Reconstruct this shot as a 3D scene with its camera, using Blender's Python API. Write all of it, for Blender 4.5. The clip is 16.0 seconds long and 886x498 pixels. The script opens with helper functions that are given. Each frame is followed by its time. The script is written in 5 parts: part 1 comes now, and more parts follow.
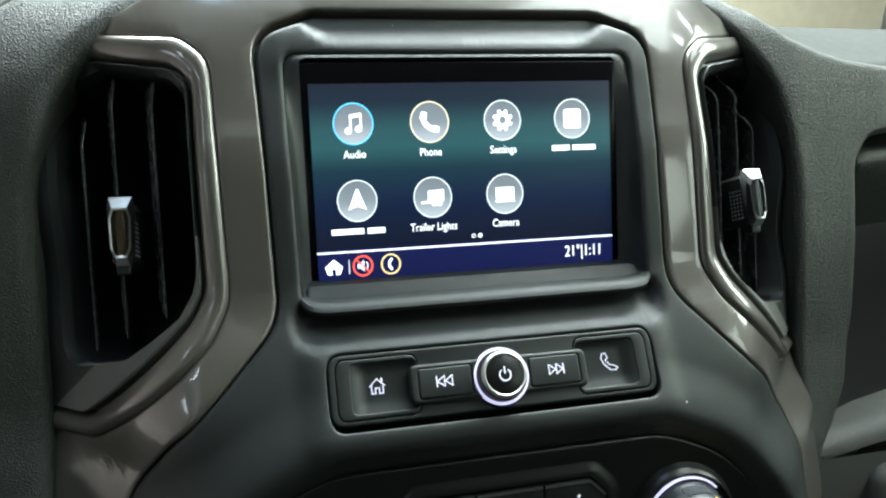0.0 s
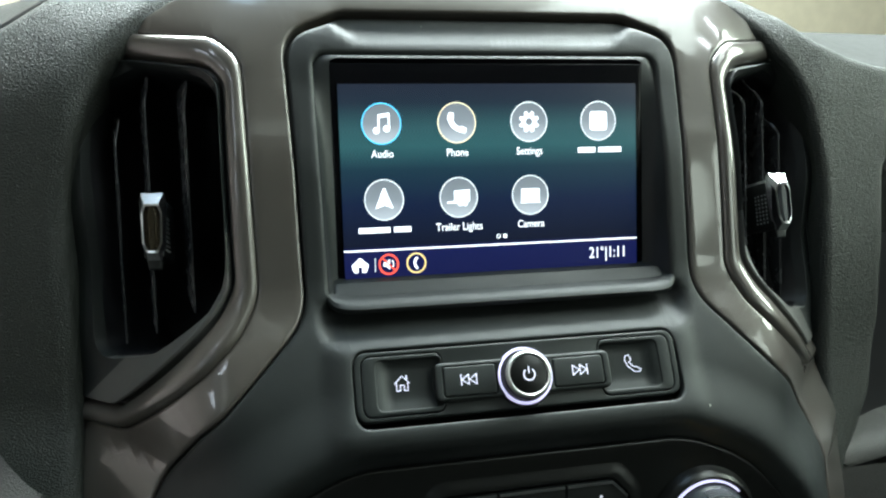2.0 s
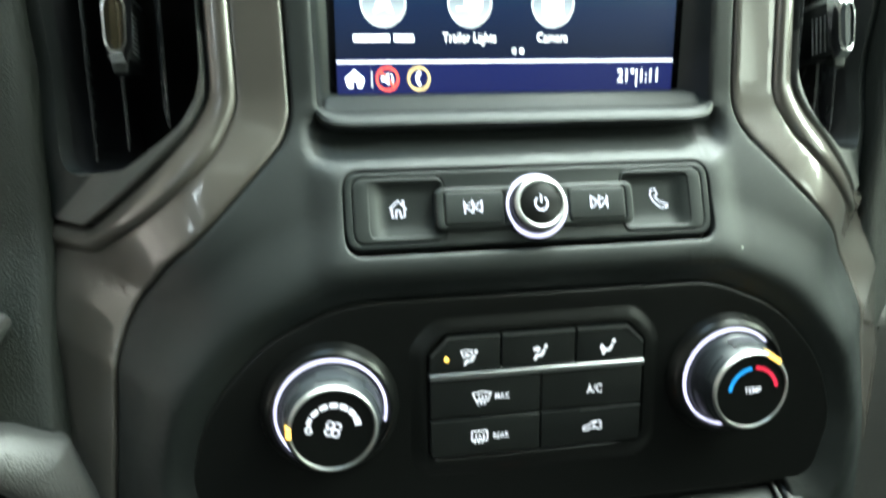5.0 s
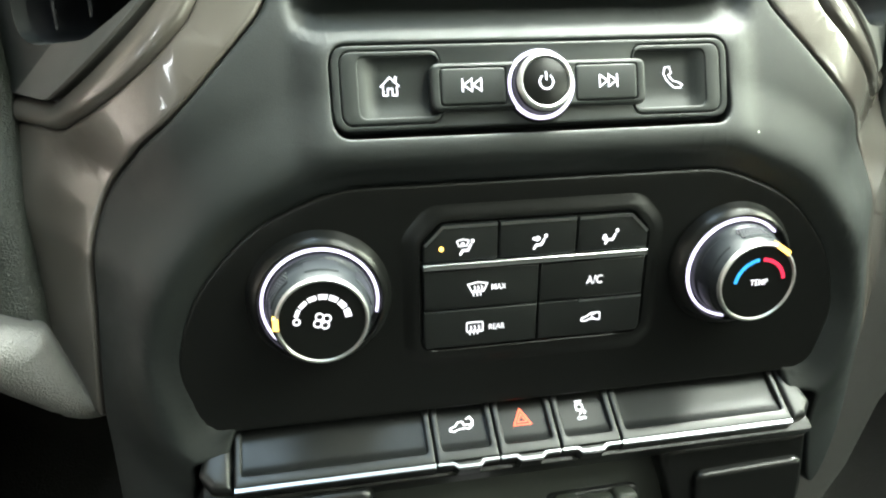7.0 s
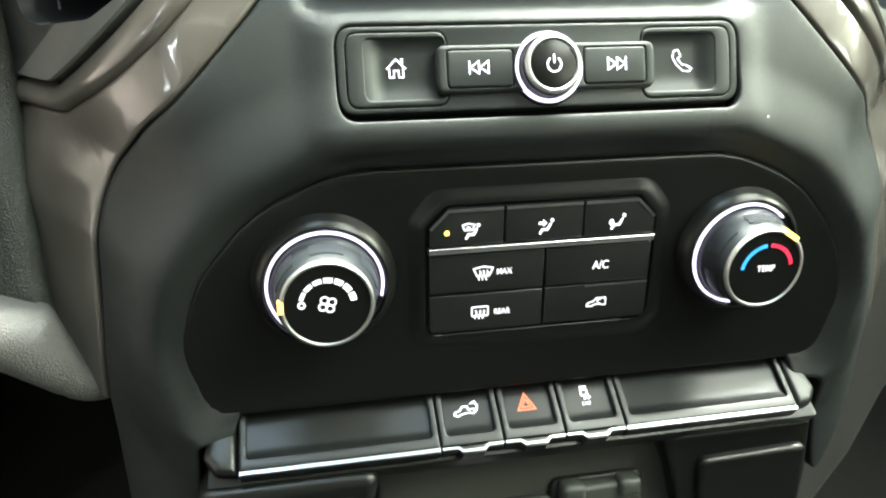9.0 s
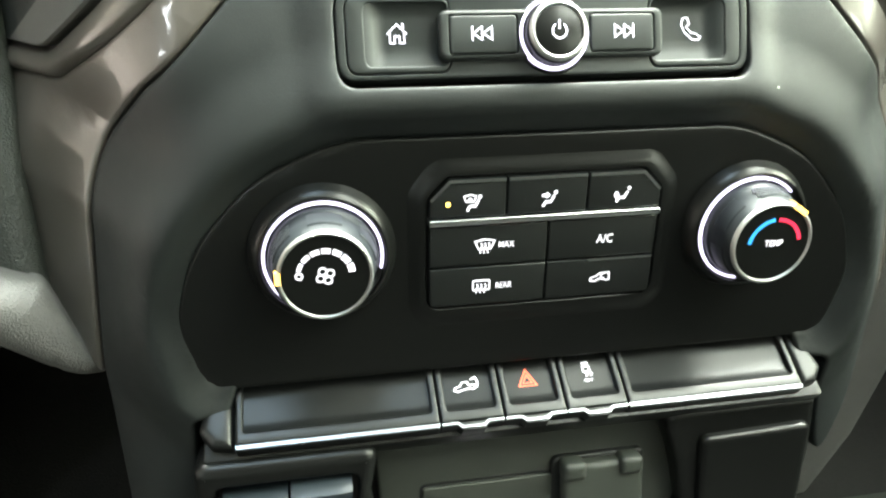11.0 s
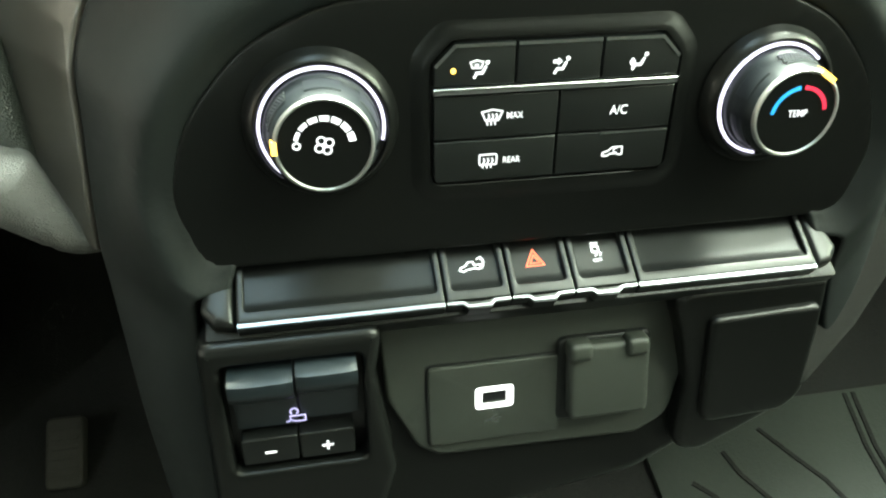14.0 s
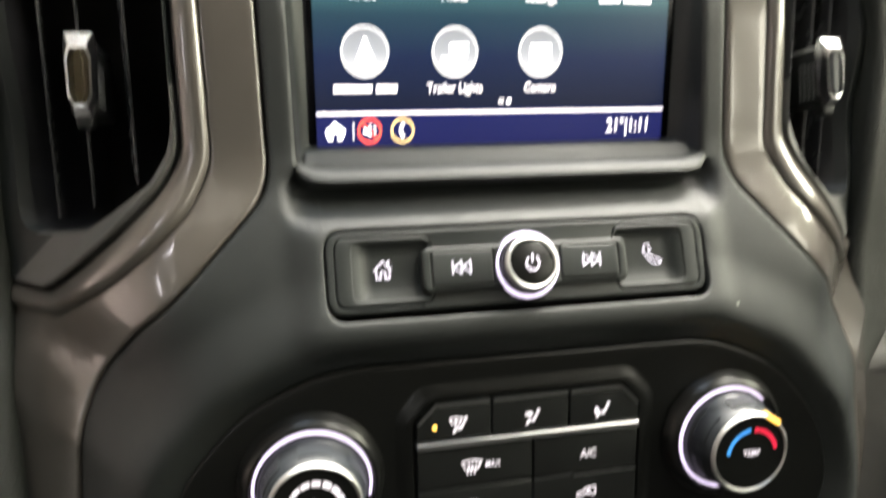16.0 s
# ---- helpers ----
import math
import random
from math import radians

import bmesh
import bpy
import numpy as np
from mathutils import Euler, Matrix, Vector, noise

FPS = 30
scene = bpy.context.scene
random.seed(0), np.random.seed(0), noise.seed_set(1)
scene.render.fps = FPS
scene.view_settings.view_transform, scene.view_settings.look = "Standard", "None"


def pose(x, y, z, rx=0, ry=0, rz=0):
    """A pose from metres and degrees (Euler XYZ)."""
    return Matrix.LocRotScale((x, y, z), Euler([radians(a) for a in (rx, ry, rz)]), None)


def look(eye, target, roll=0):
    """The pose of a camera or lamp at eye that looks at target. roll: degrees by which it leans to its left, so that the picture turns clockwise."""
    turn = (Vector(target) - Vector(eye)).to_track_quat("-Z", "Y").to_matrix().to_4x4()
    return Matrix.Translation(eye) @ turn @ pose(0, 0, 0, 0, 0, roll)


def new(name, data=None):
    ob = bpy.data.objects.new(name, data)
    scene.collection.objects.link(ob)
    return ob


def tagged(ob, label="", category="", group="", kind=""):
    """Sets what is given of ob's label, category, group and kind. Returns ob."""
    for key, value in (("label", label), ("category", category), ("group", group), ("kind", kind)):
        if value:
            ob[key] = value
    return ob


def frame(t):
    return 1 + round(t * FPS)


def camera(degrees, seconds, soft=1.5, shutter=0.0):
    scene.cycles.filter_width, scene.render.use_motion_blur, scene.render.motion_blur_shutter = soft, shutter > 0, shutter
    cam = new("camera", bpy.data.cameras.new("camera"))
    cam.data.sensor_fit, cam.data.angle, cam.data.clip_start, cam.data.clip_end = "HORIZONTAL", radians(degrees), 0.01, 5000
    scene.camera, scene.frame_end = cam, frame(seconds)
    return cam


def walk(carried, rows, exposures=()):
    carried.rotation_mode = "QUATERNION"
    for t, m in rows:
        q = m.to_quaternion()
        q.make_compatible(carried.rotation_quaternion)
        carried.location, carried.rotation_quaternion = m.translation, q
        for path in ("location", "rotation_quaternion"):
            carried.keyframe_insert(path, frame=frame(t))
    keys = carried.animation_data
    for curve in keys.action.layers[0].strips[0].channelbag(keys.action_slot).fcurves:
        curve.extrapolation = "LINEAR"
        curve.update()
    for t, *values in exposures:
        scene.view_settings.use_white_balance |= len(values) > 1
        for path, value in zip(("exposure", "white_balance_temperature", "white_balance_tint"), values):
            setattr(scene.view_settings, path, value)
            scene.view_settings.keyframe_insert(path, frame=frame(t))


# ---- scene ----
# All lengths below are in millimetres from the middle of the display's lower edge,
# which lies BASE metres above the garage floor; x to the right, y forward, z up.
MM, BASE = 0.001, 1.25

cam = camera(61.4, 16.0, soft=2.2, shutter=0.8)
ROWS = [
    (0.0, -100.9, -335.9, 139.8, -14.20, -20.02, 1.21),
    (0.5, -101.9, -337.0, 139.2, -13.88, -19.88, 1.25),
    (1.0, -103.4, -337.3, 138.8, -13.59, -19.74, 1.32),
    (1.5, -104.9, -337.1, 138.4, -13.40, -19.78, 1.52),
    (2.0, -106.3, -338.0, 138.9, -12.92, -19.79, 1.59),
    (2.5, -108.1, -338.0, 138.9, -12.73, -19.72, 1.81),
    (3.0, -107.2, -339.6, 138.9, -12.46, -19.55, 1.67),
    (3.5, -106.5, -339.2, 138.9, -12.33, -19.53, 1.61),
    (4.0, -106.8, -335.3, 130.1, -11.99, -20.66, 1.93),
    (4.5, -105.3, -323.0, 119.1, -11.60, -25.10, 2.81),
    (5.0, -93.0, -314.2, 99.7, -11.73, -28.96, 2.74),
    (5.2, -88.4, -313.9, 95.3, -11.45, -30.22, 2.55),
    (7.3, -92.0, -296.0, 90.9, -13.46, -38.30, 4.16),
    (7.5, -92.1, -296.1, 91.6, -13.34, -38.33, 4.04),
    (8.0, -92.6, -296.3, 90.7, -13.28, -38.54, 4.09),
    (8.5, -92.6, -296.1, 89.8, -13.25, -38.91, 4.21),
    (11.0, -91.7, -294.3, 82.0, -13.22, -40.37, 4.70),
    (11.5, -91.0, -291.8, 75.7, -13.58, -41.38, 5.09),
    (12.0, -90.4, -290.1, 70.6, -13.74, -42.08, 5.37),
    (12.5, -89.9, -290.3, 73.2, -13.94, -41.79, 5.53),
    (13.0, -87.7, -289.3, 68.6, -14.23, -45.49, 5.65),
    (13.5, -90.1, -292.2, 66.1, -14.50, -47.46, 5.64),
    (14.0, -91.7, -294.2, 64.4, -13.81, -47.42, 4.94),
    (14.5, -92.6, -292.2, 70.6, -13.25, -44.83, 4.25),
    (15.0, -94.3, -290.0, 80.8, -13.06, -40.52, 3.76),
    (15.5, -92.3, -286.3, 101.0, -12.75, -35.28, 3.48),
    (16.0, -95.5, -292.3, 107.9, -14.17, -27.56, 3.45),
]
walk(cam, [(t, pose(x * MM, y * MM, BASE + z * MM, 90 + pitch, 0, yaw) @ pose(0, 0, 0, 0, 0, roll))
           for t, x, y, z, yaw, pitch, roll in ROWS],
     exposures=[(0.0, 0.52, 5950, 6), (3.7, 0.46, 5950, 6), (4.5, 1.05, 6000, 1), (5.2, 1.6, 6100, -1), (7.3, 2.05, 6550, 6), (11.0, 2.2, 6600, 6), (12.6, 2.4, 6600, 6),
                (13.5, 2.0, 6700, -6), (14.3, 2.0, 6700, -6), (15.0, 2.22, 6850, 13), (15.5, 1.88, 6950, 16), (16.0, 1.4, 7050, 20)])

# ---- light: garage ceiling tubes and added fill lamps round the cab ----
world = bpy.data.worlds.new("garage_air")
scene.world = world
world.use_nodes = True
world.node_tree.nodes["Background"].inputs[0].default_value = (0.75, 0.80, 0.72, 1)
world.node_tree.nodes["Background"].inputs[1].default_value = 0.02


def area_lamp(name, at, target, sx, sy, watts, colour, spread=180):
    lamp = bpy.data.lights.new(name, "AREA")
    lamp.shape, lamp.size, lamp.size_y, lamp.energy, lamp.color = "RECTANGLE", sx, sy, watts, colour
    lamp.spread = radians(spread)
    ob = new(name, lamp)
    ob.matrix_world = look(at, target)
    return ob


# added lamp for the light that falls in through the windscreen
area_lamp("windscreen_fill", (0.25, 1.05, 2.95), (0.0, 0.0, 1.2), 2.8, 0.6, 300, (0.94, 1.0, 0.93))
# unseen overhead panel, added to brighten the trim top and right shelf cover
area_lamp("overhead_fill", (1.0, -0.02, 3.38), (0.1, 0.0, 1.2), 2.0, 1.1, 50, (0.93, 1.0, 0.90))
# cool lamp added for the bluish sheen on the left of the shelf
area_lamp("cool_shelf_fill", (-0.30, 0.22, 3.40), (0.0, 0.0, 1.2), 0.9, 0.5, 6, (0.62, 0.82, 1.0))
# unseen lamp added to brighten the cream wall
area_lamp("cream_wall_wash", (0.0, 2.9, 3.3), (0.0, 4.2, 1.6), 5.0, 0.3, 190, (1.0, 0.98, 0.88))
# added lamp, stands in for light through the passenger window
area_lamp("passenger_window_fill", (2.5, -0.12, 2.35), (0.0, 0.0, 1.2), 0.7, 1.2, 42, (0.90, 1.0, 0.80))
area_lamp("ceiling_tube_side", (2.02, -0.10, 3.40), (0.3, 0.0, 1.2), 0.10, 0.55, 5, (0.97, 1.0, 0.95))
area_lamp("ceiling_tube_side", (1.85, -0.72, 3.40), (0.3, 0.0, 1.2), 0.10, 0.55, 5, (0.97, 1.0, 0.95))
# unseen bright panel added for the right trim to mirror
area_lamp("rear_fill_panel", (2.9, -2.7, 3.35), (0.2, 0.0, 1.2), 2.2, 2.6, 74, (0.93, 1.0, 0.84))
# two lamps added for the bright streak and patch mirrored in the left trim
area_lamp("left_streak_lamp", (-1.95, -1.40, 3.38), (-0.1, 0.0, 1.2), 0.10, 0.9, 4, (0.88, 0.94, 1.0))
area_lamp("left_glint_lamp", (-4.3, -2.4, 3.3), (-0.1, 0.0, 1.2), 0.3, 0.8, 5, (0.90, 0.95, 1.0))
# unseen cool lamp on the back wall, mirrored in the panel's left flank
area_lamp("back_wall_wash", (-1.9, -5.0, 3.2), (-2.0, -6.2, 2.3), 1.4, 0.3, 130, (0.80, 0.92, 1.0), 110)
# unseen lamp with a narrow cone, brightens the floor that the trim mirrors
area_lamp("floor_wash", (-3.4, 0.3, 3.38), (-3.4, 0.3, 0.0), 1.6, 2.4, 110, (1.0, 0.95, 0.94), 75)

# ---- materials ----
def material(name, colour, rough=0.5, metal=0.0, grain=0.0, grain_size=900.0, vary=0.12, coat=0.0, glow=0.0, smear=0.0, dust=0.0, gloss=0.5):
    """A surface with soft colour variation at two sizes, fine relief and uneven gloss."""
    m = bpy.data.materials.new(name)
    m.use_nodes = True
    nt = m.node_tree
    b = nt.nodes["Principled BSDF"]
    b.inputs["Metallic"].default_value = metal
    b.inputs["Coat Weight"].default_value = coat
    b.inputs["Coat Roughness"].default_value = 0.10
    b.inputs["Specular IOR Level"].default_value = gloss
    link = nt.links.new
    co = nt.nodes.new("ShaderNodeTexCoord")
    big = nt.nodes.new("ShaderNodeTexNoise")
    big.inputs["Scale"].default_value, big.inputs["Detail"].default_value = 14.0, 5.0
    link(co.outputs["Object"], big.inputs["Vector"])
    ramp = nt.nodes.new("ShaderNodeMix")
    ramp.data_type = "RGBA"
    lo = [c * (1 - vary) for c in colour]
    hi = [min(1, c * (1 + vary)) for c in colour]
    ramp.inputs[6].default_value, ramp.inputs[7].default_value = (*lo, 1), (*hi, 1)
    link(big.outputs["Fac"], ramp.inputs[0])
    paint = ramp.outputs[2]
    if dust:
        # scattered pale specks
        cell = nt.nodes.new("ShaderNodeTexVoronoi")
        cell.inputs["Scale"].default_value = 55.0
        link(co.outputs["Object"], cell.inputs["Vector"])
        near = nt.nodes.new("ShaderNodeMath")
        near.operation, near.inputs[1].default_value = "LESS_THAN", 0.03
        link(cell.outputs["Distance"], near.inputs[0])
        few = nt.nodes.new("ShaderNodeSeparateColor")
        link(cell.outputs["Color"], few.inputs[0])
        rare = nt.nodes.new("ShaderNodeMath")
        rare.operation, rare.inputs[1].default_value = "LESS_THAN", dust
        link(few.outputs[0], rare.inputs[0])
        both = nt.nodes.new("ShaderNodeMath")
        both.operation = "MULTIPLY"
        link(near.outputs[0], both.inputs[0])
        link(rare.outputs[0], both.inputs[1])
        speck = nt.nodes.new("ShaderNodeMix")
        speck.data_type = "RGBA"
        speck.inputs[7].default_value = (0.35, 0.35, 0.32, 1)
        link(both.outputs[0], speck.inputs[0])
        link(paint, speck.inputs[6])
        paint = speck.outputs[2]
    link(paint, b.inputs["Base Color"])
    fine = nt.nodes.new("ShaderNodeTexNoise")
    fine.inputs["Scale"].default_value, fine.inputs["Detail"].default_value = 160.0, 3.0
    link(co.outputs["Object"], fine.inputs["Vector"])
    r = nt.nodes.new("ShaderNodeMapRange")
    r.inputs["To Min"].default_value = max(0.02, rough - 0.08 - smear)
    r.inputs["To Max"].default_value = min(1.0, rough + 0.08 + smear)
    link(fine.outputs["Fac"], r.inputs["Value"])
    link(r.outputs[0], b.inputs["Roughness"])
    if grain:
        v = nt.nodes.new("ShaderNodeTexVoronoi")
        v.inputs["Scale"].default_value = grain_size
        v.feature = "F1"
        n2 = nt.nodes.new("ShaderNodeTexNoise")
        n2.inputs["Scale"].default_value, n2.inputs["Detail"].default_value = grain_size * 0.8, 2.0
        link(co.outputs["Object"], v.inputs["Vector"])
        link(co.outputs["Object"], n2.inputs["Vector"])
        add = nt.nodes.new("ShaderNodeMath")
        link(v.outputs["Distance"], add.inputs[0])
        link(n2.outputs["Fac"], add.inputs[1])
        bump = nt.nodes.new("ShaderNodeBump")
        bump.inputs["Strength"].default_value = grain
        bump.inputs["Distance"].default_value = 0.0006
        link(add.outputs[0], bump.inputs["Height"])
        link(bump.outputs[0], b.inputs["Normal"])
    if glow:
        b.inputs["Emission Color"].default_value = (*colour, 1)
        b.inputs["Emission Strength"].default_value = glow
    return m


PANEL = material("charcoal_plastic", (0.0075, 0.0095, 0.0092), 0.50, grain=0.12, grain_size=2600, dust=0.22, gloss=0.42)
PIANO = material("dark_control_plastic", (0.005, 0.0053, 0.005), 0.30, grain=0.03, grain_size=3000, smear=-0.07, gloss=0.3)
KEY = material("soft_black_key", (0.0085, 0.0095, 0.0092), 0.42, grain=0.05, grain_size=3000, gloss=0.35)
BLACK = material("vent_black", (0.006, 0.006, 0.007), 0.35)
TRIM = material("satin_bronze_grey", (0.078, 0.069, 0.060), 0.34, metal=0.25, coat=1.0, vary=0.06, smear=-0.07)
BOLSTER = material("light_grained_vinyl", (0.095, 0.093, 0.089), 0.5, grain=0.5, grain_size=1300)
LIP = material("dull_bronze_grey", (0.075, 0.074, 0.069), 0.5, grain=0.08, grain_size=2200, vary=0.15)
GARAGE = material("grey_wall_paint", (0.15, 0.15, 0.135), 0.85, grain=0.2, grain_size=60)
# unseen left wall, pale and pinkish as a reflector for the trim
PINKISH = material("left_wall_reflector", (0.52, 0.47, 0.46), 0.8, grain=0.2, grain_size=60)
PAD = material("grained_vinyl", (0.021, 0.0235, 0.0195), 0.52, grain=0.75, grain_size=1250, gloss=0.4)
DECK = material("fine_grained_vinyl", (0.010, 0.0108, 0.009), 0.65, grain=0.15, grain_size=1500, gloss=0.2)
BARKEY = material("dark_green_grey_key", (0.014, 0.0165, 0.0158), 0.44, grain=0.05, grain_size=3000, gloss=0.35)
EDGE = material("brushed_edge_metal", (0.32, 0.34, 0.36), 0.32, metal=1.0, vary=0.03, smear=-0.07)
RIM = material("polished_rim_metal", (0.55, 0.55, 0.54), 0.46, metal=1.0, vary=0.03, smear=-0.05)
CHROME = material("bright_chrome", (0.62, 0.62, 0.64), 0.16, metal=1.0, vary=0.02, smear=-0.06)
SATIN = material("satin_silver", (0.55, 0.56, 0.57), 0.28, metal=1.0, vary=0.03, smear=-0.07)
WALL = material("cream_wall_paint", (0.62, 0.60, 0.46), 0.8, grain=0.2, grain_size=60)
HEAD = material("headliner_felt", (0.30, 0.30, 0.28), 0.95, grain=0.5, grain_size=500)
CONCRETE = material("pale_concrete", (0.36, 0.33, 0.31), 0.8, grain=0.3, grain_size=90, vary=0.2)
FLOORMAT = material("vinyl_floor", (0.030, 0.036, 0.029), 0.6, grain=0.5, grain_size=400)
CARPET = material("black_carpet", (0.010, 0.010, 0.009), 0.95, grain=0.8, grain_size=500)
WHITE = material("white_backlight", (0.92, 0.90, 1.0), 0.5, glow=0.36, vary=0.0)
VIOLET = material("violet_white_backlight", (0.78, 0.72, 1.0), 0.5, glow=0.60, vary=0.0)
AMBER = material("amber_backlight", (1.0, 0.58, 0.10), 0.5, glow=1.1, vary=0.0)
RED = material("red_backlight", (1.0, 0.13, 0.06), 0.5, glow=0.50, vary=0.0)
CRIMSON = material("crimson_backlight", (0.72, 0.02, 0.06), 0.5, glow=0.36, vary=0.0)
BLUE = material("blue_backlight", (0.03, 0.27, 0.72), 0.5, glow=0.38, vary=0.0)

# ---- the dashboard's surfaces, as y over (x, z) ----
def steps(z, table):
    for (z0, y0), (z1, y1) in zip(table, table[1:]):
        if z <= z1:
            return y0 + (y1 - y0) * (z - z0) / (z1 - z0)
    return table[-1][1] + (z - table[-1][0]) * 2


STACK = [(-420, -185), (-300, -150), (-223, -124), (-172, -100), (-122, -84), (-86, -72), (-62, -63), (-42, -54),
         (-20, -38), (0, -20), (60, 5), (112, 35), (126, 44), (140, 58), (150, 78), (156, 110), (158, 160)]
SWEEP = [(-400, 1.0), (-158, 1.05), (-97, 1.05), (-62, 1.07), (0, 0.75), (42, 0.57), (110, 0.75), (160, 0.9)]
FACE = [(-420, -110), (-200, -86), (-160, -66), (-130, -46), (-100, -26), (-67, 6), (-10, 22), (42, 38), (86, 51), (110, 61), (122, 69), (134, 84), (142, 112), (146, 180)]


def soft(table, z, w=9.0):
    return sum(steps(z + w * k / 4, table) for k in range(-4, 5)) / 9


def ease(a, b, x):
    k = min(1.0, max(0.0, (x - a) / (b - a)))
    return k * k * (3 - 2 * k)


def stack(x, z):
    """The centre stack and its trim: a front that leans back, with sides that sweep forward."""
    a = abs(x) - 137 - 15 * ease(-66, -100, z) - 8 * ease(-100, -160, z)
    return soft(STACK, z) + soft(SWEEP, z) * 0.5 * (a + math.sqrt(a * a + 110 + 260 * ease(100, 132, z)))


FACE_R = [(-420, -70), (-200, -52), (-160, -38), (-130, -21), (-100, -6), (-67, 8)] + FACE[6:]


def face(x, z):
    """The padded dash to both sides of the stack; it swells further out below the driver's vent."""
    hood = 34 * ease(260, 420, -x)
    crown = min(75.0, max(0.0, (-x - 200) * 0.6 + (z - 66) * 0.8)) if x < 0 else 0.0
    return soft(FACE if x < 0 else FACE_R, z) + 0.16 * max(0.0, abs(x) - 205) - hood + 0.006 * crown * crown


def away(x, z, loop):
    """How far (x, z) lies outside a closed outline; inside it, minus."""
    best, inside = 1e9, False
    for (ax, az), (bx, bz) in zip(loop, loop[1:] + loop[:1]):
        ex, ez = bx - ax, bz - az
        k = min(1.0, max(0.0, ((x - ax) * ex + (z - az) * ez) / max(1e-9, ex * ex + ez * ez)))
        best = min(best, math.hypot(x - ax - k * ex, z - az - k * ez))
        if (az > z) != (bz > z) and x < ax + (z - az) / (bz - az) * ex:
            inside = not inside
    return -best if inside else best


def box_in(x, z, x1, z0, z1, edge):
    return (1 - ease(x1 - edge, x1, abs(x))) * ease(z0, z0 + edge, z) * (1 - ease(z1 - edge, z1, z))


# ---- mesh tools ----
def rounded(points, n=6):
    """A closed outline from corners (x, z) or (x, z, radius)."""
    out = []
    c = len(points)
    for i, p in enumerate(points):
        r = p[2] if len(p) > 2 else 0
        here = Vector(p[:2])
        if r <= 0:
            out.append(tuple(here))
            continue
        a, b = Vector(points[i - 1][:2]) - here, Vector(points[(i + 1) % c][:2]) - here
        half = a.angle(b) / 2
        if half > 1.56:
            out.append(tuple(here))
            continue
        d = min(r / math.tan(half), 0.49 * a.length, 0.49 * b.length)
        a, b = here + a.normalized() * d, here + b.normalized() * d
        for k in range(n + 1):
            t = k / n
            out.append(tuple(a * (1 - t) ** 2 + here * 2 * t * (1 - t) + b * t * t))
    return out


def mirrored(half):
    """A closed outline from its right half, which runs from the top to the bottom."""
    return half + [(-p[0], *p[1:]) for p in reversed(half)]


def area2(loop):
    return sum(a[0] * b[1] - b[0] * a[1] for a, b in zip(loop, loop[1:] + loop[:1]))


def dense(loop, step):
    out = []
    for a, b in zip(loop, loop[1:] + loop[:1]):
        n = max(1, int(math.dist(a, b) / step))
        out += [(a[0] + (b[0] - a[0]) * k / n, a[1] + (b[1] - a[1]) * k / n) for k in range(n)]
    return out


def inset(loop, d):
    """The outline moved inwards by d (outwards: minus); it runs anticlockwise."""
    out, c = [], len(loop)
    for i in range(c):
        p, a, b = Vector(loop[i]), Vector(loop[i - 1]), Vector(loop[(i + 1) % c])
        u, v = (p - a), (b - p)
        if u.length < 1e-6 or v.length < 1e-6:
            u = v if u.length < 1e-6 else u
            v = u
        n1, n2 = Vector((-u.y, u.x)).normalized(), Vector((-v.y, v.x)).normalized()
        n = n1 + n2
        n = n1 if n.length < 1e-4 else n.normalized()
        out.append(tuple(p + n * d / max(0.45, n.dot(n1))))
    return out


def slab(outline, off, depth, roll=1.0, holes=(), cell=None, hole_roll=None, steps_n=3, bm=None):
    """A plate in (x, h, z): front at height h = off, back at off + depth, with rolled edges."""
    bm = bm or bmesh.new()
    rims = []
    loops = [(outline, False, roll)] + [(h, True, roll if hole_roll is None else hole_roll[i] if isinstance(hole_roll, tuple) else hole_roll) for i, h in enumerate(holes)]
    for loop, hole, r in loops:
        loop = list(loop) if area2(loop) > 0 else list(reversed(loop))
        if cell:
            loop = dense(loop, cell)
        sign = -1 if hole else 1
        rings = [(0.0, off + depth), (0.0, off + r)]
        rings += [(r * (1 - math.cos(math.pi / 2 * k / steps_n)), off + r * (1 - math.sin(math.pi / 2 * k / steps_n))) for k in range(1, steps_n + 1)]
        last = None
        for d, h in rings:
            vs = [bm.verts.new((x, h, z)) for x, z in inset(loop, sign * d)]
            if last:
                for i in range(len(vs)):
                    j = (i + 1) % len(vs)
                    q = (last[i], last[j], vs[j], vs[i])
                    bm.faces.new(q if not hole else q[::-1])
            last = vs
        rims += [bm.edges.get((last[i], last[(i + 1) % len(last)])) or bm.edges.new((last[i], last[(i + 1) % len(last)])) for i in range(len(last))]
    made = bmesh.ops.triangle_fill(bm, use_beauty=True, use_dissolve=False, edges=rims, normal=(0, -1, 0))
    if cell:
        xs, zs = [p[0] for p in outline], [p[1] for p in outline]
        for axis, lo, hi in ((0, min(xs), max(xs)), (2, min(zs), max(zs))):
            k = lo + cell
            while k < hi - 0.3 * cell:
                at, n = [0, 0, 0], [0, 0, 0]
                at[axis], n[axis] = k, 1
                bmesh.ops.bisect_plane(bm, geom=bm.verts[:] + bm.edges[:] + bm.faces[:], dist=1e-4, plane_co=at, plane_no=n)
                k += cell
    return bm


def drape(bm, surf):
    """Lays (x, h, z) on a surface y(x, z), h along its normal."""
    for v in bm.verts:
        x, h, z = v.co
        sx = (surf(x + 0.5, z) - surf(x - 0.5, z))
        sz = (surf(x, z + 0.5) - surf(x, z - 0.5))
        n = Vector((-sx, 1, -sz)).normalized()
        v.co = Vector((x, surf(x, z), z)) + n * h
    return bm


